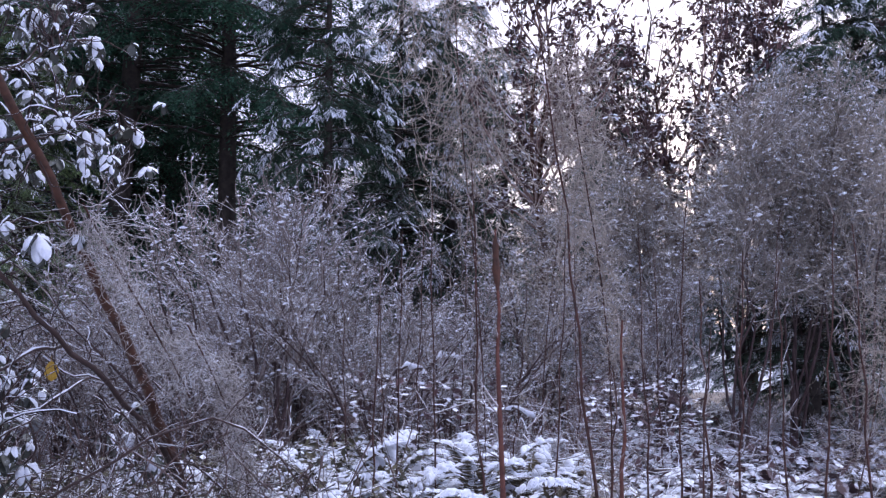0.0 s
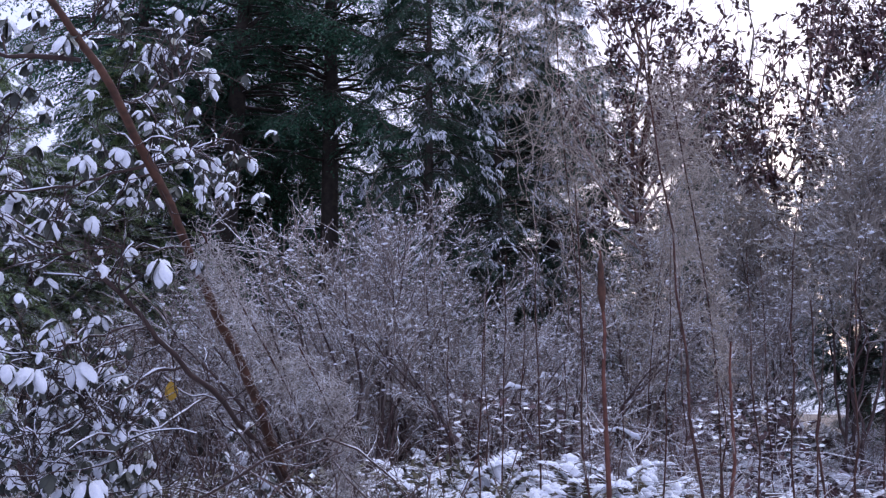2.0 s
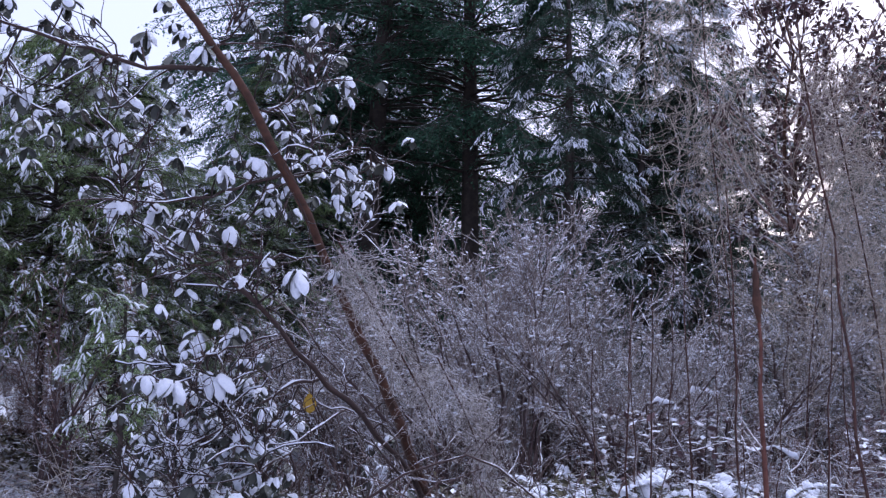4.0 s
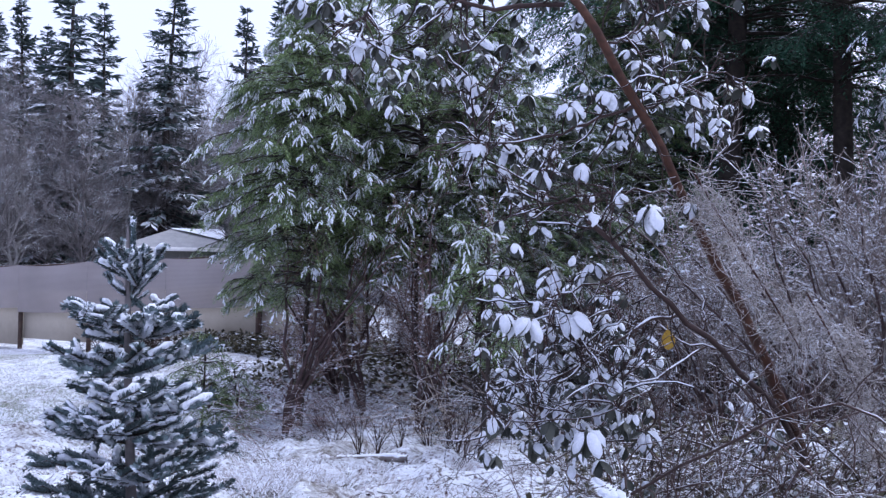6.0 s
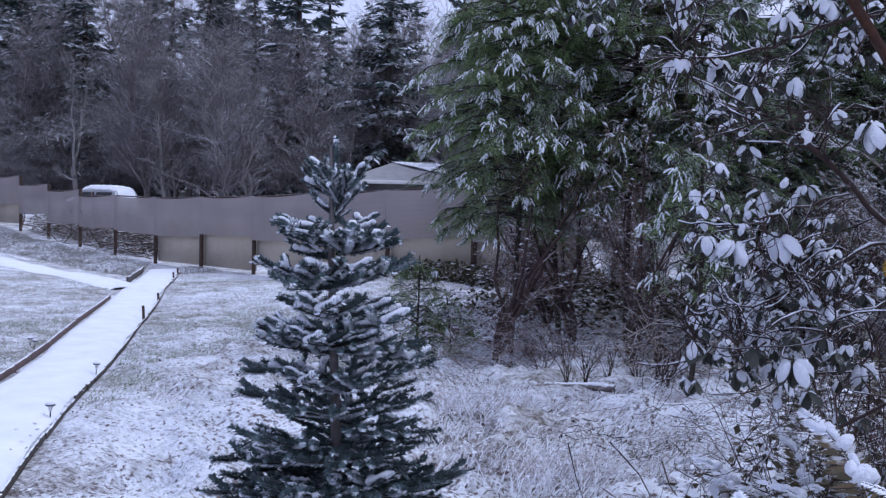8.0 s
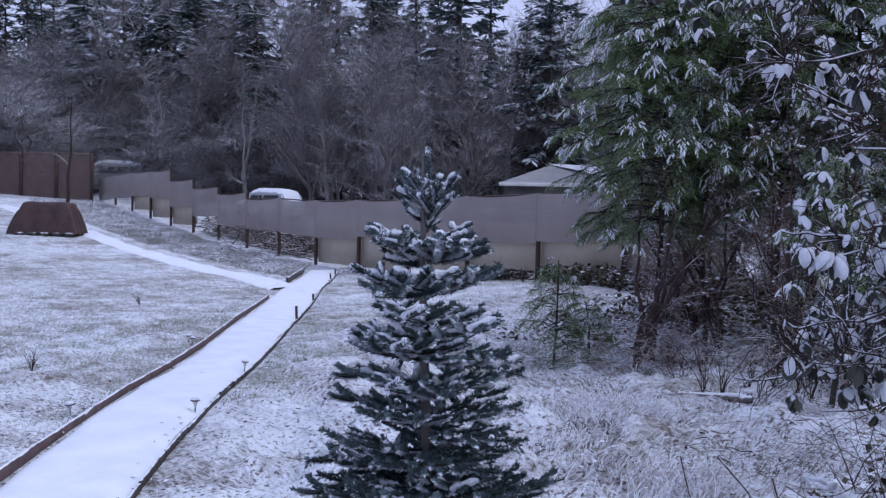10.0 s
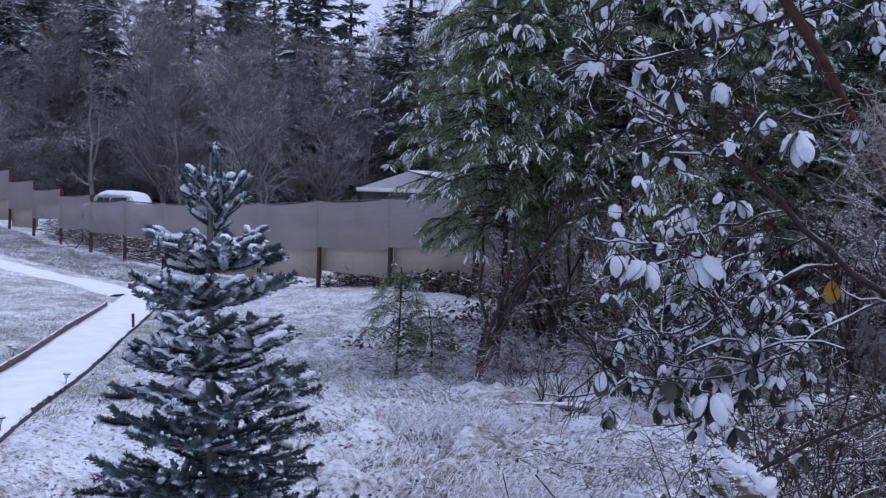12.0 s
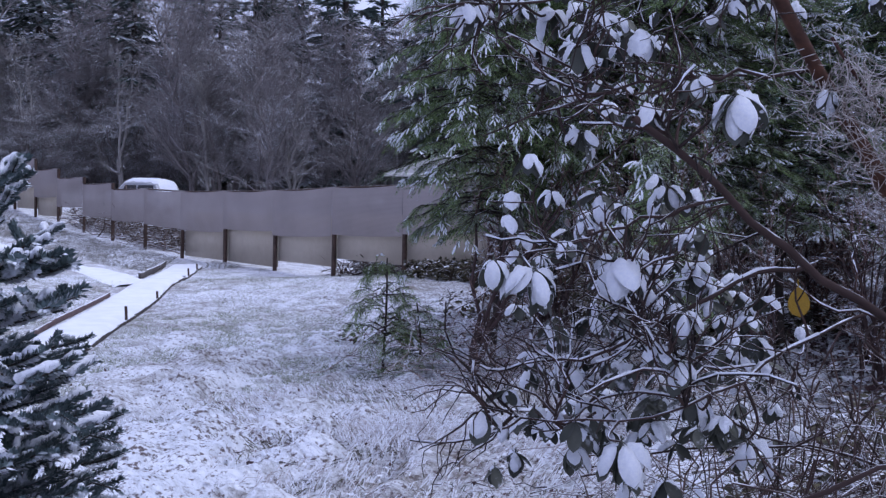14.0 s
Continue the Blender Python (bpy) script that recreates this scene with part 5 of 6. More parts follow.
    tubes(frost, keep1, 0.0034 * (0.3 + 0.8 * rng.random(keep1.shape[:2])), 5)
    part("twig_haze", wood, M["twig_dark"], root)
    part("snow_load", frost, M["snow"], root, smooth=True)
    # one old leaf has turned yellow
    turned = Matrix(((0, 0.85, 0.52, -1.435 - bx), (0.1, 0.52, -0.85, 3.90 - by), (-1, 0, 0.1, 1.365 - org[2]), (0, 0, 0, 1)))
    leaf = part("yellow_leaf", LEAVES[2].copy(), None, root, "single yellow leaf hanging from the branch", at=turned @ Matrix.Diagonal((0.074, 0.105, 0.04, 1)))
    leaf.data.materials[0] = M["leaf_yellow"]
    # arching bare whips low in front
    for pts in ([(-1.32, 3.34, 0.88), (-1.15, 3.26, 0.99), (-0.95, 3.15, 1.09), (-0.78, 3.12, 1.2), (-0.62, 3.12, 1.28), (-0.45, 3.3, 1.15), (-0.3, 3.6, 0.7), (-0.28, 3.8, 0.2)], [(-0.9, 5.2, 0.4), (-1.05, 4.6, 0.95), (-1.25, 4.2, 0.92), (-1.45, 3.9, 0.7)], [(-1.0, 5.2, 0.4), (-1.2, 4.2, 1.1), (-1.3, 3.9, 1.25), (-1.05, 3.6, 1.35)], [(-1.2, 5.0, 0.5), (-1.3, 4.3, 0.9), (-1.55, 3.8, 1.0), (-1.75, 3.5, 0.9)]):
        limb("branch", pts, 0.005, 0.002, ridge=0.9)


make_madrone()


# ---- thicket ----
def fuzz_on(limbs, count, length, width, r):
    """Frost-furred buds and seed hairs standing along the finest twigs."""
    pts = np.concatenate(limbs.v[1:])
    o = pts[r.integers(0, len(pts), count)]
    way = unit(r.normal(size=(count, 3)) + np.array([0, 0, 0.3]))
    sd = unit(np.cross(way, r.normal(size=(count, 3))))
    ln = length * (0.4 + 0.9 * r.random(count))
    return blades(Build(), o, way, sd, ln, ln * width)


def snow_bits(limbs, count, size, r, flecks=0):
    """Lumps of snow caught among the twigs, and flecks of it lying along them."""
    pts = np.concatenate(limbs.v)
    o = pts[r.integers(0, len(pts), count)]
    d = unit(r.normal(size=(count, 3)) * (1, 1, 0.2)) * size * (1 + 2 * r.random((count, 1)))
    b = tubes(Build(), np.stack([o - d, o, o + d], 1), np.array([[0.002, 1, 0.002]]) * size * (0.4 + 0.8 * r.random((count, 1))), 5)
    if flecks:
        o = pts[r.integers(0, len(pts), flecks)]
        way = unit(r.normal(size=(flecks, 3)) * (1, 1, 0.35))
        sd = unit(np.cross(way, r.normal(size=(flecks, 3)) * (1, 1, 0.5)))
        ln = 0.02 + 0.034 * r.random(flecks) ** 1.5
        blades(b, o - way * ln[:, None] / 2 + np.array([0, 0, 0.004]), way, sd, ln, ln * (0.22 + 0.2 * r.random(flecks)), 0.5)
    return b


def make_shrubs():
    kinds = []
    r = np.random.default_rng(77)
    # height, stems, spread, branch levels, twig material, hairs, snow lumps, snow flecks
    sorts = [
        (2.5, 9, 0.62, [(12, 0.8, 34, 5, 4, 0.2), (6, 0.4, 42, 4, 3, 0.15), (2, 0.2, 50, 3, 3, 0.1)], "twig_frost", 1400, 120, 1600),
        (2.2, 10, 0.75, [(11, 0.7, 36, 5, 4, 0.25), (6, 0.34, 45, 4, 3, 0.15), (2, 0.18, 50, 3, 3, 0.1)], "twig_frost", 1400, 120, 1500),
        (2.3, 8, 0.5, [(13, 0.9, 44, 5, 4, 0.15), (6, 0.42, 48, 4, 3, 0.15), (2, 0.2, 55, 3, 3, 0.1)], "twig_brown", 1200, 90, 2600),
        (1.6, 9, 0.7, [(11, 0.6, 44, 5, 4, 0.1), (6, 0.3, 50, 4, 3, 0.1), (3, 0.16, 50, 3, 3, 0.1)], "twig_red", 900, 140, 2000),
        (2.2, 5, 0.35, [(9, 0.6, 44, 5, 3, 0.2), (5, 0.3, 48, 3, 3, 0.2)], "twig_red", 400, 40, 400),
        # for the back row: darker twig colour stands in for shade between shrubs
        (2.3, 8, 0.5, [(12, 0.8, 44, 5, 4, 0.15), (6, 0.4, 48, 4, 3, 0.15)], "twig_mid", 300, 60, 1200),
    ]
    for j, (h, stems, spread, lv, mat, hairs, lumps, flecks) in enumerate(sorts):
        trunk, limbs = bare_tree(h, 70 + j, lv, 0.021, 0.12, stems, 0.1, spread, 0.0027)
        root = thing("thicket_shrub", ("leafless frosted shrub with arching stems and hazy twigs", "leafless frosted shrub with a wide fan of stems", "brown leafless shrub with a haze of fine twigs",
                                       "low reddish-brown shrub with bits of snow", "slim bare shrub with upright stems under the hemlocks", "dark leafless shrub, its twigs darkened for shade under the firs")[j], "shrub", group="shrubs of the thicket")
        part("stem_clump", trunk, M["stem_dark"], root)
        part("twig_haze", limbs, M[mat], root)
        part("seed_hairs", fuzz_on(limbs, hairs, 0.042, 0.15, r), M["frost_fuzz"], root, "pale frosted buds and seed hairs")
        part("snow_load", snow_bits(limbs, lumps, 0.012, r, flecks), M["snow"], root)
        kinds.append(root)
    used = set()
    rows = []
    for b in np.arange(-25, 22, 3.3):
        rows.append((b + rng.normal() * 0.7, 8.2 + 1.6 * rng.random(), int(rng.integers(0, 3)), 0.5 + 0.5 * rng.random()))
        rows.append((b + 1 + rng.normal() * 0.7, 10.4 + 1.8 * rng.random(), 5 if b > -6 else int(rng.integers(0, 3)), 0.6 + 0.5 * rng.random()))
    # the large pale fan beside the madrone, and its neighbours
    rows += [(12.0, 7.3, 0, 1.0), (15.2, 8.0, 1, 1.05), (9.2, 8.2, 0, 0.8), (6.0, 7.4, 1, 0.72), (1.5, 8.0, 1, 0.75)]
    for b in np.arange(-7, 20, 2.6):
        rows.append((b + rng.normal() * 0.8, 7.3 + 1.4 * rng.random(), 3, 0.34 + 0.26 * rng.random()))
    for b in np.arange(24, 43.5, 2.7):
        rows.append((b + rng.normal() * 0.6, 9.4 + 2.2 * rng.random(), 4, 0.55 + 0.6 * rng.random()))
        if rng.random() < 0.5:
            rows.append((b + rng.normal() * 0.6, 9.3 + 1.4 * rng.random(), 3, 0.2 + 0.16 * rng.random()))
    for b in np.arange(20, 42, 2.6):
        rows.append((b + rng.normal() * 0.6, 12.2 + 2.5 * rng.random(), 3, 0.8 + 0.35 * rng.random()))
    for b, d, kind, s in rows:
        x, y = polar(b, d)
        if b < -9.5 and d > 8.0:
            s *= 0.32
        m = pose(x, y, gz(x, y) - 0.03, rng.normal() * 4, rng.normal() * 4, rng.random() * 360) @ Matrix.Diagonal((s, s, s, 1))
        if kind in used:
            copy_thing(kinds[kind], m).matrix_basis = m
        else:
            kinds[kind].matrix_basis = m
            used.add(kind)


make_shrubs()


def make_tall_shrubs():
    """Tall brown shrubs with a fine hazy crown on bare stems, above the driveway."""
    r = np.random.default_rng(83)
    trunk, limbs = bare_tree(3.3, 84, [(15, 0.9, 50, 5, 4, 0.46), (7, 0.5, 50, 4, 3, 0.1), (3, 0.24, 55, 3, 3, 0.1)], 0.016, 0.1, 6, 0.05, 0.2, 0.0028)
    root = thing("hazy_shrub", "tall grey-brown shrub with a dense haze of twigs", "shrub", group="hazy brown shrubs above the driveway")
    part("stem_clump", trunk, M["stem_dark"], root)
    part("twig_haze", limbs, M["twig_brown"], root)
    part("seed_hairs", fuzz_on(limbs, 5000, 0.045, 0.16, r), M["needle_brown"], root, "dry brownish leaves and hairs")
    part("snow_load", snow_bits(limbs, 110, 0.012, r, 1500), M["snow"], root, smooth=True)
    first = True
    for b, d, sc, sz in ((-13.4, 8.6, 1.0, 0.95), (-16.5, 9.3, 1.1, 1.0), (-19.8, 8.8, 1.05, 1.02), (-23.2, 9.4, 1.1, 1.0), (-10.4, 10.4, 0.9, 0.92), (-7.0, 11.2, 1.0, 0.95), (-18.0, 11.6, 1.3, 1.15), (-13.5, 12.5, 1.2, 1.1)):
        x, y = polar(b, d)
        m = pose(x, y, gz(x, y) - 0.03, rng.normal() * 3, rng.normal() * 3, rng.random() * 360) @ Matrix.Diagonal((sc, sc, sz, 1))
        if first:
            root.matrix_basis = m
            first = False
        else:
            copy_thing(root, m).matrix_basis = m


make_tall_shrubs()


def make_fallen():
    """Fallen branches caught in the thicket, a ridge of snow along each."""
    for b, d, h, ln, turn, tilt in ((4.6, 7.2, 0.9, 0.34, 10, 6), (8.2, 7.8, 0.85, 0.3, -14, -9), (2.4, 7.6, 1.0, 0.36, 24, 5), (-1.4, 7.4, 0.62, 0.4, -8, -4)):
        x, y = polar(b, d)
        root = thing("fallen_branch", "fallen branch under snow, caught among thicket stems", "branch", x, y, gz(x, y), group="fallen branches in the thicket")
        t = np.linspace(-0.5, 0.5, 9)
        a, e = radians(turn), radians(tilt)
        p = np.stack([t * ln * math.cos(a), t * ln * math.sin(a), h + t * ln * math.tan(e) - 0.1 * (2 * t) ** 2], -1)
        p[1:-1] += rng.normal(size=(7, 3)) * 0.012
        part("wood", tubes(Build(), p[None], np.linspace(0.013, 0.006, 9)[None], 6), M["stem_dark"], root, smooth=True)
        part("snow_ridge", tubes(Build(), p[None, 1:-1] + np.array([0, 0, 0.014]), np.clip(0.03 * rng.random((1, 7)) - 0.004, 0.002, 0.03), 7), M["snow"], root, "ridge of fresh snow", True)
        # two props lean under it and carry it
        foot = np.array([[p[2] * (1, 1, 0) + (0.05, 0.1, -0.02), p[2]], [p[6] * (1, 1, 0) + (-0.06, 0.08, -0.02), p[6]]])
        for f in foot:
            part("prop", tubes(Build(), f[None], 0.006, 5), M["stem_dark"], root)


make_fallen()


def make_stalks():
    """Tall dry stems, some with a fluffy seed plume."""
    # bearing, distance, height, lean, radius, plume from (0: none)
    rows = [(3.4, 5.2, 1.9, -1, 0.006, 0), (5.6, 5.4, 1.7, 1, 0.006, 0), (0.7, 5.0, 2.05, -2, 0.008, 0), (-0.5, 4.6, 1.72, -2, 0.017, 0), (-7.3, 4.9, 1.3, -1, 0.014, 0), (-6.3, 4.7, 1.1, 2, 0.008, 0), (7.2, 5.0, 1.5, 2, 0.007, 0), (6.1, 5.6, 1.3, -2, 0.006, 0), (-3.4, 5.5, 1.8, 2, 0.006, 0), (-6.2, 5.0, 2.75, -7, 0.010, 0.9),
            (-8.7, 5.0, 1.75, -2, 0.006, 0), (-10.4, 5.6, 2.0, 1, 0.007, 0), (-12.2, 5.2, 1.5, -3, 0.009, 0), (-13.6, 5.9, 1.7, 1, 0.008, 0), (-16.2, 5.3, 1.6, -2, 0.007, 0), (-18.0, 5.8, 1.9, 2, 0.008, 0),
            (-20.5, 5.2, 1.8, -3, 0.008, 0), (4.4, 6.6, 1.9, 2, 0.006, 0), (8.0, 6.3, 1.6, -3, 0.006, 0), (1.8, 7.2, 2.0, 2, 0.006, 0), (-5.0, 7.0, 2.0, -1, 0.006, 0), (-15.0, 7.2, 2.1, 3, 0.007, 0),
            (-22.5, 6.5, 2.0, -2, 0.008, 0), (-1.0, 6.2, 1.5, 4, 0.005, 0), (-9.6, 6.8, 1.8, -2, 0.006, 0), (-11.2, 4.9, 1.3, 3, 0.006, 0)]
    for b, d, h, lean, r, pl in rows:
        x, y = polar(b, d)
        root = thing("dry_stalk", "tall dry reddish-brown weed stalk", "stalk", x, y, gz(x, y) - 0.03, group="dry stalks in the thicket")
        k = 10
        t = np.linspace(0, 1, k)
        line = np.stack([math.tan(radians(lean)) * h * t ** 1.2, 0.03 * np.sin(4 * t), h * t], -1)
        line[1:, :2] += rng.normal(size=(k - 1, 2)) * 0.008
        bd = Build()
        tubes(bd, line[None], np.linspace(r, r * 0.35, k)[None], 6)
        part("stem", bd, M["stalk_red" if r > 0.013 else "stalk"], root, smooth=True)
        side, _ = sprout(line[None], 9, 0.24, 40, 0.3, 4, 0.25)
        bd = Build()
        tubes(bd, side, radii(len(side), 4, np.full(len(side), r * 0.35), 0.001), 3)
        part("twig_haze", bd, M["twig_frost"], root)
        if r > 0.016:
            # rusty dried flower head, and the thick lower cane
            bd = Build()
            tubes(bd, at_param(line[None], np.linspace(0.83, 0.985, 6)[None])[0], np.array([[0.006, 0.015, 0.021, 0.014, 0.016, 0.004]]), 8)
            part("dry_head", bd, M["bark_red"], root, "rusty dried flower spike", True)


make_stalks()


def make_plume(name, label, line, width, count, length, hang, size=0.0016, low=0.0, mat="plume"):
    """Dry clinging vine: a column of curled pale strands."""
    b = Build()
    q = smooth_line(line, 12)
    heart = low + (1 - low) * rng.random(24)
    pick = rng.integers(0, 24, count)
    o, t = at_param(q[None], np.clip(heart[pick] + rng.normal(size=count) * 0.05, 0, 1)[None])
    width = width * (0.3 + 1.1 * rng.random(24))[pick][:, None]
    shift = 0.5 * np.mean(width) * rng.normal(size=(24, 3))
    o = o[0] + shift[pick] + rng.normal(size=(count, 3)) * width * np.array([0.5, 0.5, 0.35])
    d = unit(rng.normal(size=(count, 3)) * (1, 1, 0.6) + np.array([0, 0, -hang]))
    ln = length * (0.4 + rng.random(count))
    turn = unit(rng.normal(size=(count, 3)))
    steps = [o]
    for j in range(5):
        d = unit(d + 0.55 * np.cross(d, turn) + np.array([0, 0, -0.18 * hang]))
        steps.append(steps[-1] + d * ln[:, None] / 5)
    p = np.stack(steps, 1)
    tubes(b, p, radii(count, 6, np.full(count, size), size * 0.6), 3)
    # feathery seed hairs at the ends
    n = count * 3
    e = np.repeat(p[:, -1], 3, 0) + rng.normal(size=(n, 3)) * 0.012
    w = unit(rng.normal(size=(n, 3)))
    sd = unit(np.cross(w, rng.normal(size=(n, 3))))
    blades(b, e, w, sd, 0.018 + 0.02 * rng.random(n), np.full(n, 0.0022))
    stem = Build()
    tubes(stem, q[None], 0.004, 5)
    root = thing(name, label, "vine", group="dry vines in the thicket")
    part("stem", stem, M["stalk"], root)
    part("strand_mass", b, M[mat], root, "pale curled seed strands")


def up_line(b, d, z0, z1, lean=0.0, wave=0.06):
    x, y = polar(b, d)
    return [(x + lean * s + wave * math.sin(5 * s + b), y + wave * math.cos(4 * s), z0 + (z1 - z0) * s) for s in np.linspace(0, 1, 6)]


VINE = "pale dried vine with fluffy curled seed strands"
make_plume("dry_vine", VINE, up_line(0.6, 6.2, gz(*polar(0.6, 6.2)), 4.0, -0.15), 0.25, 650, 0.36, 1.2, 0.0024, 0.5)
make_plume("dry_vine", VINE, up_line(-6.8, 5.2, gz(*polar(-6.8, 5.2)), 2.9, -0.2), 0.13, 1000, 0.17, 0.5, 0.0018)
make_plume("dry_vine", VINE, up_line(-3.0, 7.4, gz(*polar(-3, 7.4)), 3.6, 0.2), 0.2, 550, 0.26, 0.8, 0.002, 0.35)
make_plume("dry_vine", VINE, up_line(-19.5, 6.4, gz(*polar(-19.5, 6.4)), 2.9, 0.3), 0.2, 700, 0.24, 0.6)
make_plume("dry_vine", VINE, [(-0.88, 5.1, 0.4), (-0.93, 4.75, 1.0), (-1.01, 4.55, 1.3), (-1.08, 4.4, 1.5)], 0.09, 800, 0.13, 0.6, 0.0013, 0.0, "frost_fuzz")
make_plume("dry_vine", VINE, [(-1.09, 4.5, 1.2), (-1.12, 4.32, 1.36), (-1.18, 4.1, 1.57), (-1.245, 3.83, 1.80), (-1.28, 3.74, 1.92)], 0.06, 420, 0.13, 0.8, 0.0012, 0.0, "frost_fuzz")


# ---- second, darker madrone against the bright sky ----
def make_leafy_tree(name, label, x, y, h, spread, seed, clusters):
    r = np.random.default_rng(seed)
    trunk, limbs = bare_tree(h, seed, [(14, spread, 50, 5, 4, 0.3), (6, spread * 0.45, 45, 4, 3, 0.3)], 0.06, 0.3, 2, 0.03, 0.08)
    root = thing(name, label, "tree", x, y, gz(x, y) - 0.05, group="leafy trees against the sky")
    part("trunk", trunk, M["bark_red"], root)
    part("branchwork", limbs, M["twig_red"], root)
    ends = np.concatenate(limbs.v)
    o = ends[r.integers(0, len(ends), clusters)] + r.normal(size=(clusters, 3)) * 0.06
    o = o[o[:, 2] > h * 0.25]
    n = len(o) * 6
    base = np.repeat(o, 6, 0) + r.normal(size=(n, 3)) * 0.02
    way = unit(r.normal(size=(n, 3)) + np.array([0, 0, -0.5]))
    sd = unit(np.cross(way, r.normal(size=(n, 3)) * 0.4 + np.array([0, 0, 1.0])))
    b = Build()
    ln = 0.065 + 0.05 * r.random(n)
    blades(b, base, way, sd, ln, ln * 0.45, 0.5)
    ob = part("foliage", b, M["leaf_dark"], root, "dark leathery leaves tipped with snow")


for b, d, h, seed in ((-3.0, 12.0, 6.2, 611), (-7.2, 13.5, 4.5, 612), (-10.8, 12.5, 5.4, 616), (-14.5, 14.0, 5.8, 613), (-18.5, 13.0, 5.4, 614), (-22.5, 13.5, 5.4, 617)):
    x, y = polar(b, d)
    make_leafy_tree("leafy_madrone", "broadleaf madrone with dark leaves against the sky", x, y, h, 2.1, seed, 850)


# tall bare trunk that crosses the bright gap
def make_pole_tree(b, d, h, r):
    x, y = polar(b, d)
    trunk, limbs = bare_tree(h, 640 + int(d), [(16, 1.3, 70, 5, 3, 0.3), (5, 0.5, 45, 3, 3, 0.2)], r, 0.1, 1, 0.01)
    root = thing("slim_tree", "slim straight bare trunk behind the thicket", "tree", x, y, gz(x, y) - 0.05)
    part("trunk", trunk, M["bark_dark"], root)
    part("branchwork", limbs, M["twig_frost"], root)


make_pole_tree(-13.6, 15.5, 9.0, 0.075)
make_pole_tree(-9.0, 17.0, 8.0, 0.06)


# ---- ferns, low leaves and dead grass ----
def make_ferns():
    r = np.random.default_rng(700)
    k = 16
    s = np.linspace(0, 1, k)
    L = 0.62
    line = np.stack([L * s, 0 * s, 0.36 * np.sin(np.pi * 0.62 * s) ** 1.0 * 1.1 - 0.05 * s], -1)
    green, white = Build(), Build()
    tubes(green, line[None], np.linspace(0.004, 0.0015, k)[None], 4)
    n = 52
    u = np.tile(np.linspace(0.14, 0.99, n), 2)[None]
    o, t = at_param(line[None], u)
    o, t = o[0], t[0]
    sg = np.r_[np.ones(n), -np.ones(n)][:, None]
    side = np.array([[0, 1.0, 0]]) * sg
    way = unit(side + 0.35 * t + np.array([0, 0, -0.18]) + 0.06 * r.normal(size=(2 * n, 3)))
    ln = 0.082 * np.sin(np.pi * np.clip(0.12 + 0.88 * u[0], 0, 1)) ** 0.7 + 0.012
    blades(green, o, way, unit(t + 0.05 * r.normal(size=t.shape)), ln, np.full(2 * n, 0.013), 0.4)
    # rounded clumps of snow sit on the frond, with gaps between
    for u0 in np.linspace(0.14, 0.98, 26):
        if r.random() < 0.42:
            continue
        u1 = float(np.clip(u0 + 0.03 * r.normal(), 0.1, 1))
        c, ct = at_param(line[None], np.array([[u1]]))
        c, ct = c[0, 0], ct[0, 0]
        wide = (0.082 * math.sin(math.pi * min(0.12 + 0.88 * u1, 1)) ** 0.7 + 0.01) * (0.22 + 0.32 * r.random())
        c = c + np.array([0, wide * 0.7 * r.normal(), 0.003])
        rings, spokes = 4, 11
        an = np.linspace(0, 2 * np.pi, spokes, endpoint=False)
        edge = 1 + 0.16 * np.sin(2 * an + 6 * r.random()) + 0.1 * np.sin(3 * an + 6 * r.random()) + 0.05 * np.sin(5 * an + 6 * r.random())
        v = [c + np.array([0, 0, wide * 0.5])]
        for q in range(1, rings + 1):
            rho = q / rings
            up = wide * 0.5 * math.sqrt(max(1 - rho ** 2.4, 0)) - 0.006 * (q == rings)
            for k2 in range(spokes):
                away = ct * math.cos(an[k2]) * 0.02 * edge[k2] * rho + np.array([0, 1.0, 0]) * math.sin(an[k2]) * wide * edge[k2] * rho
                v.append(c + away + np.array([0, 0, up * (0.9 + 0.2 * r.random()) - 0.25 * abs(away[1])]))
        f = []
        for k2 in range(spokes):
            k3 = (k2 + 1) % spokes
            f.append((0, 1 + k2, 1 + k3, 1 + k3))
            for q in range(rings - 1):
                o2 = 1 + q * spokes
                f.append((o2 + k2, o2 + spokes + k2, o2 + spokes + k3, o2 + k3))
        white.add(np.array(v), [q for q in f if len(set(q)) == 4])
        white.t.append(np.array([(0, 1 + k2, 1 + (k2 + 1) % spokes) for k2 in range(spokes)]) + white.n - len(v))
    gm, wm = green.mesh("frond", M["fern"]), white.mesh("snow_load", M["snow"], True)
    rows = [(-0.95, 5.0, 1.0), (-0.35, 5.45, 1.05), (0.1, 5.9, 1.0), (0.45, 6.2, 0.9), (-0.7, 5.9, 1.0), (1.1, 6.4, 0.7), (-1.27, 2.92, 1.0), (-1.2, 3.42, 1.1), (-0.92, 3.42, 1.05), (-1.75, 3.75, 0.9), (-0.85, 4.55, 0.8), (-0.6, 5.3, 0.85), (-0.25, 5.8, 0.8), (0.2, 6.3, 0.75), (-0.5, 6.6, 0.9), (-1.05, 6.1, 0.8), (-0.05, 7.3, 0.8), (-0.9, 7.3, 0.8),
            (0.6, 7.0, 0.7), (-0.2, 5.2, 0.6), (1.9, 6.8, 0.6), (2.6, 7.2, 0.6), (-1.45, 5.6, 0.7), (-0.75, 4.9, 0.7)]
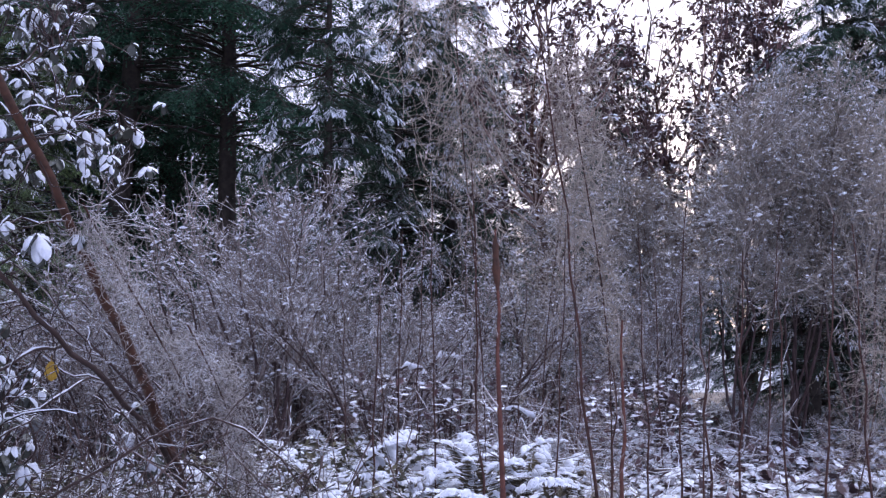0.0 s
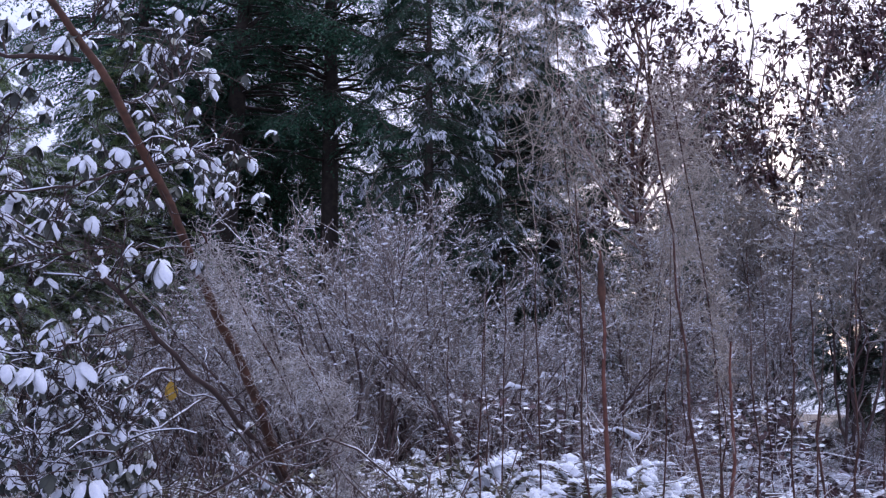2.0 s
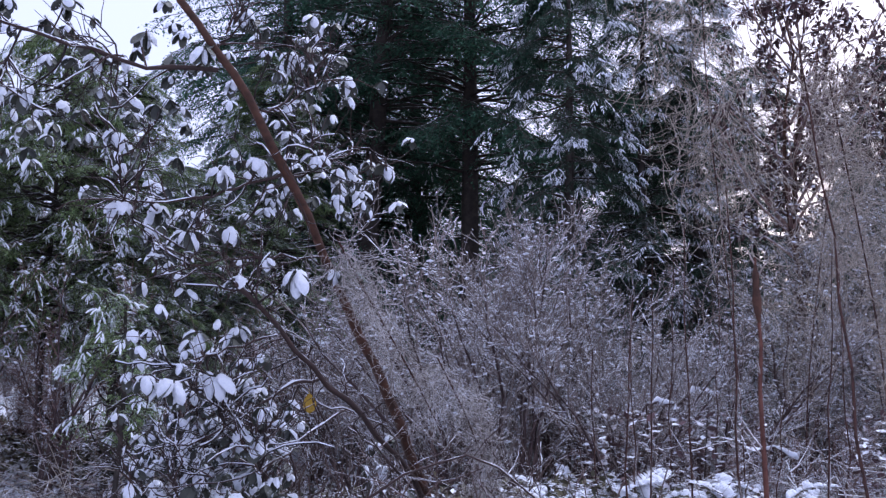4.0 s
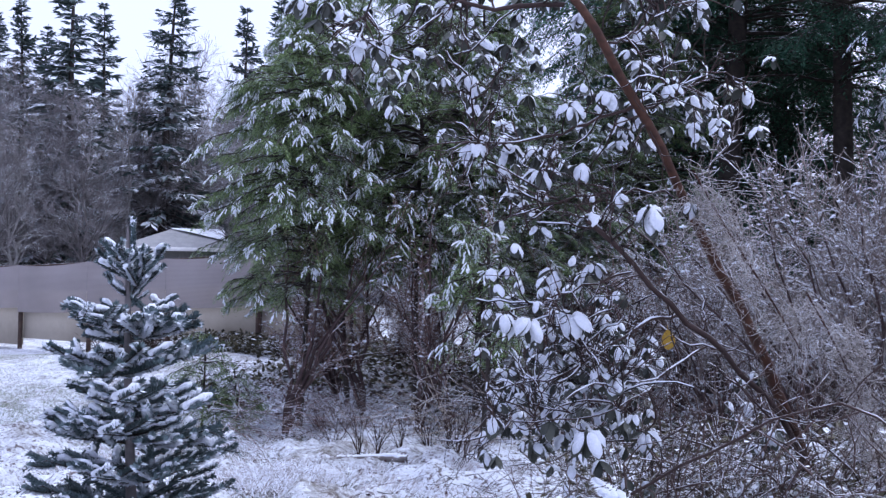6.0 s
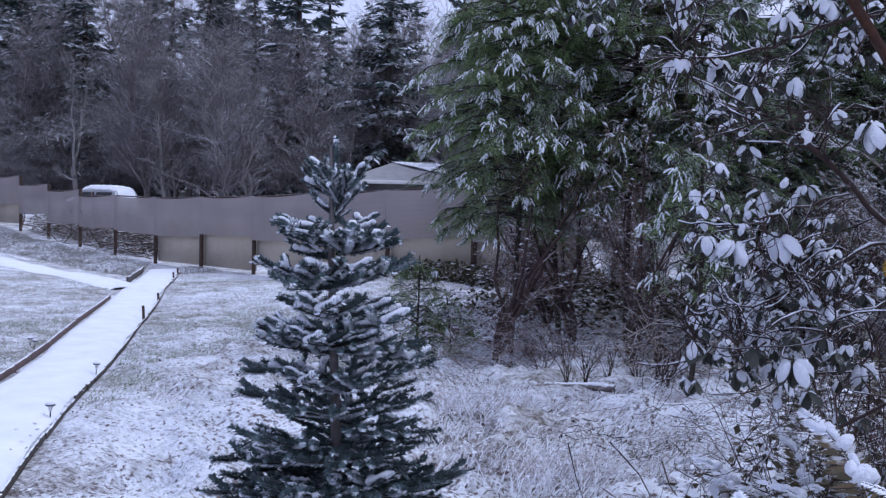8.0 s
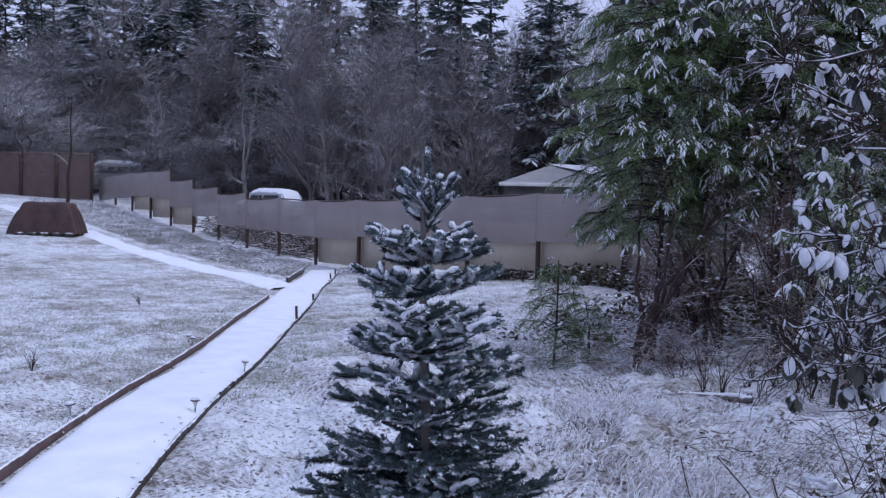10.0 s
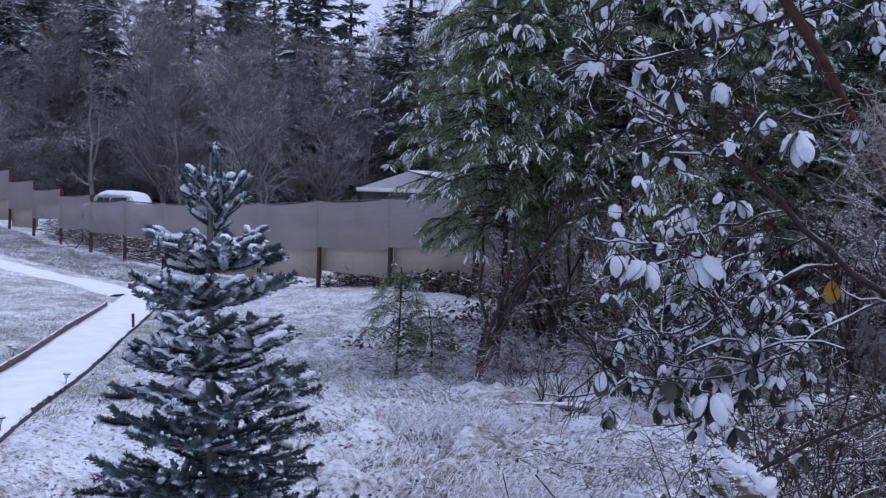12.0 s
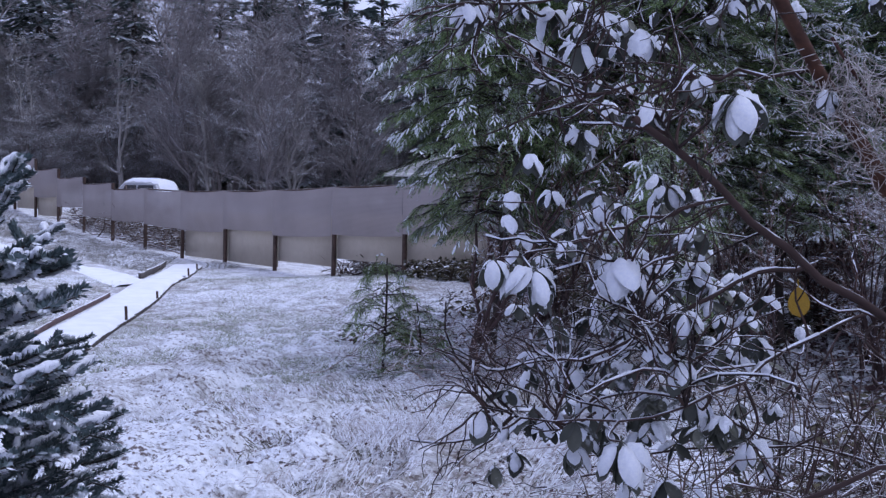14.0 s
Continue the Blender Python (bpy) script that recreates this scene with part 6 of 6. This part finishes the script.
    for x, y, sc in rows:
        root = thing("sword_fern", "sword fern with arching fronds under clumps of snow", "fern", x, y, gz(x, y) - 0.02, rng.random() * 360, group="snowy ferns")
        count = 10
        for j in range(count):
            m = pose(0, 0, 0, rng.normal() * 12, rng.normal() * 14 - (30 if y < 3.9 else 14), 360 * j / count + rng.normal() * 10) @ Matrix.Scale(sc * (0.75 + 0.4 * rng.random()), 4)
            f = part("frond", gm, None, root, at=m)
            if rng.random() < 0.95:
                part("snow_load", wm, None, f)


make_ferns()


def leaf_litter(name, label, boxes, count, mat, length, seed, height):
    """Low evergreen leaves and their snow, over stretches of ground."""
    r = np.random.default_rng(seed)
    b = Build()
    for x0, y0, x1, y1 in boxes:
        n = count
        x, y = x0 + (x1 - x0) * r.random(n), y0 + (y1 - y0) * r.random(n)
        z = ground_z(x, y) + height * r.random(n) ** 1.4
        base = np.stack([x, y, z], -1)
        way = unit(r.normal(size=(n, 3)) * (1, 1, 0.35))
        sd = unit(np.cross(way, r.normal(size=(n, 3)) * 0.35 + np.array([0, 0, 1.0])))
        ln = length * (0.6 + 0.7 * r.random(n))
        blades(b, base, way, sd, ln, ln * 0.55, 0.5)
    ob = part(name, b, mat)
    tagged(ob, label, "undergrowth", kind="stuff")


leaf_litter("low_undergrowth", "low leafy undergrowth half covered in snow", [(-1.6, 5.2, 0.9, 8.2), (-1.5, 5.0, 1.0, 7.0), (-2.3, 3.4, -0.5, 5.4)], 8200, M["fern"], 0.085, 811, 0.30)
leaf_litter("snowy_leaves", "low leaves each under a cap of fresh snow", [(-1.8, 4.9, 1.2, 7.2), (-2.4, 3.5, -0.6, 5.2), (-1.5, 7.0, 2.0, 9.0)], 1500, M["snow"], 0.075, 817, 0.34)
leaf_litter("snowy_leaves", "small snow-capped leaves round the madrone stem", [(-2.2, 3.7, -0.7, 5.3), (-2.0, 4.2, -0.6, 5.6)], 1000, M["snow"], 0.05, 819, 0.55)
leaf_litter("withered_leaves", "withered dark-brown leaves still hanging in the thicket", [(-0.9, 7.0, 0.3, 8.2), (0.9, 7.4, 1.7, 8.6)], 1700, M["leaf_dark"], 0.07, 820, 0.85)
leaf_litter("fallen_leaves", "brown fallen leaves and stems under the trees", [(1.2, 8.0, 5.0, 12.5), (2.2, 11.5, 8.0, 15.6), (-9.5, 7.8, -4.2, 11.2), (-8.5, 9.5, -3.0, 12.5), (-6.5, 9.0, -2.0, 12.0)], 6500, M["leaf_dark"], 0.07, 812, 0.12)


leaf_litter("fallen_leaves", "small dark leaves and bits lying in the snow", [(-6.6, 4.0, -1.6, 8.4), (-5.2, 3.6, -2.4, 7.0), (-9.0, 2.0, -3.6, 7.6)], 1100, M["leaf_dark"], 0.035, 813, 0.02)
leaf_litter("low_undergrowth", "dark leafy weeds under the madrone", [(-2.0, 3.6, -0.2, 5.6), (-1.6, 3.3, -0.4, 4.6), (-2.6, 4.8, -0.2, 7.0), (-2.6, 5.0, -0.6, 6.6)], 3600, M["weed_dark"], 0.06, 816, 0.5)
leaf_litter("low_undergrowth", "dark reddish leafy undergrowth with patches of snow", [(0.8, 5.6, 3.8, 8.6), (1.2, 8.0, 5.5, 11.5)], 5200, M["leaf_dark"], 0.12, 818, 0.3)
leaf_litter("snowy_leaves", "broad low leaves under caps of snow", [(0.8, 5.6, 3.8, 8.6)], 420, M["snow"], 0.11, 826, 0.24)
leaf_litter("low_undergrowth", "dark weeds and leaves along the fence foot", [(-13.5, 12.0, -8.0, 12.9), (-10.0, 9.8, -5.5, 12.4)], 5200, M["weed_dark"], 0.10, 814, 0.3)
leaf_litter("low_undergrowth", "brown leafy undergrowth before the driveway", [(2.0, 8.2, 7.5, 12.0), (3.0, 11.5, 9.0, 15.4)], 7500, M["leaf_dark"], 0.13, 815, 0.22)


def dead_grass(name, label, boxes, count, mat, height, seed, lay, width):
    r = np.random.default_rng(seed)
    b = Build()
    for x0, y0, x1, y1, share in boxes:
        n = int(count * share)
        tuft = int(max(8, n / (26 if lay > 0.6 else 7)))
        cx, cy = x0 + (x1 - x0) * r.random(tuft), y0 + (y1 - y0) * r.random(tuft)
        pick = r.integers(0, tuft, n)
        x = cx[pick] + r.normal(size=n) * 0.09
        y = cy[pick] + r.normal(size=n) * 0.09
        head = (0.7 * np.sin(cx * 1.3 + 0.6 * cy) + 2.4 + r.normal(size=tuft) * (0.4 if lay > 0.7 else 0.7))[pick] + r.normal(size=n) * (0.35 if lay > 0.7 else 0.8)
        ln = height * (0.4 + 0.9 * r.random(n))
        d = unit(np.stack([np.cos(head) * lay, np.sin(head) * lay, 1 - 0.55 * lay + 0.25 * r.random(n)], -1))
        on_path = (np.abs((x - P0[0]) * PN[0] + (y - P0[1]) * PN[1] - 0.11) < 0.47) | ((np.abs(y - 9.9) < 0.8) & (x < -19))
        o = np.stack([x, y, ground_z(x, y) - 0.005 - 0.5 * on_path], -1)
        p1 = o + d * (ln * 0.5)[:, None]
        d2 = unit(d + np.stack([np.cos(head) * 0.6, np.sin(head) * 0.6, -0.75 * np.ones(n)], -1))
        p2 = p1 + d2 * (ln * 0.5)[:, None]
        sd = unit(np.cross(d, r.normal(size=(n, 3)))) * width / 2
        v = np.stack([o - sd, o + sd, p1 + sd, p1 - sd, p2], 1)
        i = np.arange(n)[:, None] * 5
        b.add(v, i + np.array([[0, 1, 2, 3]]))
        b.t.append(i + np.array([[3, 2, 4]]) + b.n - n * 5)
    ob = part(name, b, mat)
    tagged(ob, label, "grass", kind="stuff")


dead_grass("dead_grass", "matted pale dead grass with snow in the meadow", [(-6.8, 4.0, -1.6, 8.4, 0.6), (-9.5, 7.5, -4.0, 10.5, 0.25), (-3.0, 3.2, -1.0, 5.5, 0.3)], 27000, M["grass_dead"], 0.13, 821, 0.82, 0.0042)
dead_grass("grass_tuft", "pale upright tufts of dead grass in the meadow snow", [(-4.9, 4.9, -4.3, 5.5, 0.4), (-3.4, 4.2, -3.0, 4.6, 0.2), (-3.9, 6.0, -3.4, 6.4, 0.2), (-2.6, 3.7, -2.2, 4.0, 0.2)], 3200, M["grass_dead"], 0.19, 824, 0.6, 0.0036)
dead_grass("matted_clump", "brown matted stems and soil gaps between meadow clumps", [(-6.6, 4.2, -1.8, 8.2, 0.75), (-3.2, 3.3, -1.4, 5.2, 0.25)], 5200, M["weed_dark"], 0.09, 829, 0.95, 0.005)
dead_grass("rough_grass", "rough grey-green grass in thin snow before the fence", [(-34, 10.8, -20.5, 12.9, 0.75), (-44, 10.6, -33, 13.2, 0.25)], 60000, M["grass_rough"], 0.17, 823, 0.55, 0.007)
dead_grass("lawn_grass", "short grass blades poking through thin snow", [(-13, 1.0, -6.8, 9.0, 0.42), (-10.5, 4.2, -5.0, 12, 0.12), (-24, 2, -12, 12, 0.38), (-36, 5, -23, 12.5, 0.2)], 110000, M["grass_lawn"], 0.05, 822, 0.5, 0.004)


def make_weeds():
    for b, d, h in ((40.2, 8.0, 0.42), (39.3, 7.8, 0.36), (36.4, 8.0, 0.4), (35.6, 7.8, 0.36), (34.9, 8.1, 0.42), (41.5, 8.3, 0.3), (38.0, 8.2, 0.26), (76, 10, 0.2), (71, 16, 0.2), (47, 17, 0.35), (50.5, 18, 0.3), (44, 16, 0.35), (53, 19, 0.3)):
        x, y = polar(b, d)
        trunk, limbs = bare_tree(h, int(b * 7), [(4, h * 0.5, 30, 4, 3, 0.2)], 0.005, 0.3, 6, 0.09, 0.5)
        root = thing("dry_weed", "clump of thin dark dry weed stems in the snow", "weed", x, y, gz(x, y) - 0.02, group="dry weeds in the meadow")
        part("stem_clump", trunk, M["twig_dark"], root)
        part("twig_haze", limbs, M["twig_dark"], root)


make_weeds()

# arching dead canes and bramble under the hemlocks
twig_heap("bramble", "tangle of frosted dead bramble canes under the hemlocks", *polar(37, 9.2), 1.6, 0.7, 0.6, 170, M["twig_frost"], 1.0, 0.0035)
twig_heap("bramble", "tangle of reddish dead bramble canes under the hemlocks", *polar(45, 9.4), 1.2, 0.7, 0.5, 160, M["twig_red"], 0.9, 0.0035)
twig_heap("bramble", "tangle of dead canes at the foot of the madrone", -1.0, 4.6, 1.0, 0.9, 0.9, 700, M["twig_snowy"], 0.55, 0.003, rise=1.6)
twig_heap("bramble", "tangle of dead canes at the foot of the madrone", -1.4, 4.1, 0.9, 0.8, 1.0, 850, M["twig_snowy"], 0.5, 0.003, rise=1.3)
twig_heap("bramble", "tangle of dead canes at the foot of the madrone", -2.3, 5.2, 1.0, 0.7, 0.6, 320, M["twig_snowy"], 0.5, 0.0026)
twig_heap("bramble", "tangle of fallen frosted canes in the thicket", 0.6, 6.6, 2.2, 1.0, 0.7, 520, M["twig_frost"], 0.8, 0.0035)
twig_heap("bramble", "tangle of fallen frosted canes in the thicket", 2.6, 7.8, 1.8, 1.0, 0.6, 260, M["twig_frost"], 0.8, 0.0035)


twig_heap("bramble", "arching tan dead canes before the hemlocks", *polar(34.5, 8.9), 1.3, 0.4, 0.5, 130, M["plume"], 0.8, 0.004, rise=0.3)


def scatter_twigs(name, label, boxes, count, mat, length, size, seed):
    """Fallen twigs and stems lying in the snow, in loose drifts."""
    r = np.random.default_rng(seed)
    b = Build()
    for x0, y0, x1, y1 in boxes:
        drift = np.stack([x0 + (x1 - x0) * r.random(count // 14), y0 + (y1 - y0) * r.random(count // 14)], -1)
        xy = drift[r.integers(0, len(drift), count)] + r.normal(size=(count, 2)) * 0.13
        az = 2.4 + r.normal(size=count) * 0.8
        ln = length * (0.3 + r.random(count) ** 2 * 1.6)
        s = np.linspace(-0.5, 0.5, 4)
        bend = az[:, None] + s[None] * r.normal(size=(count, 1)) * 1.2
        p = np.stack([xy[:, :1] + np.cos(bend) * ln[:, None] * s, xy[:, 1:] + np.sin(bend) * ln[:, None] * s], -1)
        z = ground_z(p[..., 0], p[..., 1]) + 0.004 + 0.05 * r.random((count, 1)) ** 3 + 0.008 * r.normal(size=(count, 4))
        tubes(b, np.concatenate([p, z[..., None]], -1), radii(count, 4, size * (0.5 + r.random(count)), size * 0.4), 4)
    tagged(part(name, b, mat), label, "twigs", kind="stuff")


scatter_twigs("fallen_twigs", "dark fallen twigs and stems half sunk in snow", [(-6.6, 4.2, -1.7, 8.2), (-5.0, 5.0, -2.0, 8.6)], 700, M["twig_dark"], 0.09, 0.0032, 881)
scatter_twigs("fallen_twigs", "brown fallen stems in drifts under the hemlocks", [(-8.6, 6.6, -3.6, 10.0)], 900, M["twig_dark"], 0.2, 0.003, 882)


def make_log():
    x, y = polar(39.6, 7.6)
    b = Build()
    t = np.linspace(-0.5, 0.5, 8)
    p = np.stack([t * 0.5, 0.02 * np.sin(6 * t), 0.03 + 0 * t], -1)[None]
    tubes(b, p, 0.027 + 0.005 * rng.random((1, 8)), 9)
    root = thing("short_log", "short grey cut log with snow on top", "log", x, y, gz(x, y), 40)
    part("trunk", b, M["bark_grey"], root, smooth=True)
    b = Build()
    tubes(b, p[:, 1:-1] + np.array([0, 0, 0.018]), 0.014 + 0.012 * rng.random((1, 6)), 8)
    part("snow_ridge", b, M["snow"], root, "thin ridge of snow", True)


make_log()


# ---- bare driveway beyond the thicket ----
def make_drive():
    b = Build()
    s = np.linspace(0, 1, 60)
    l = np.stack([-1 + 20 * s, 15.6 + 0.8 * np.sin(3 * s)], -1)
    r = np.stack([-1 + 22 * s, 22.0 + 1.0 * np.sin(2 * s)], -1)
    strip(b, l, r, 0.03)
    ob = part("driveway", b, M["gravel"], smooth=True)
    tagged(ob, "bare brown gravel driveway beyond the thicket", "driveway", kind="structure")


make_drive()
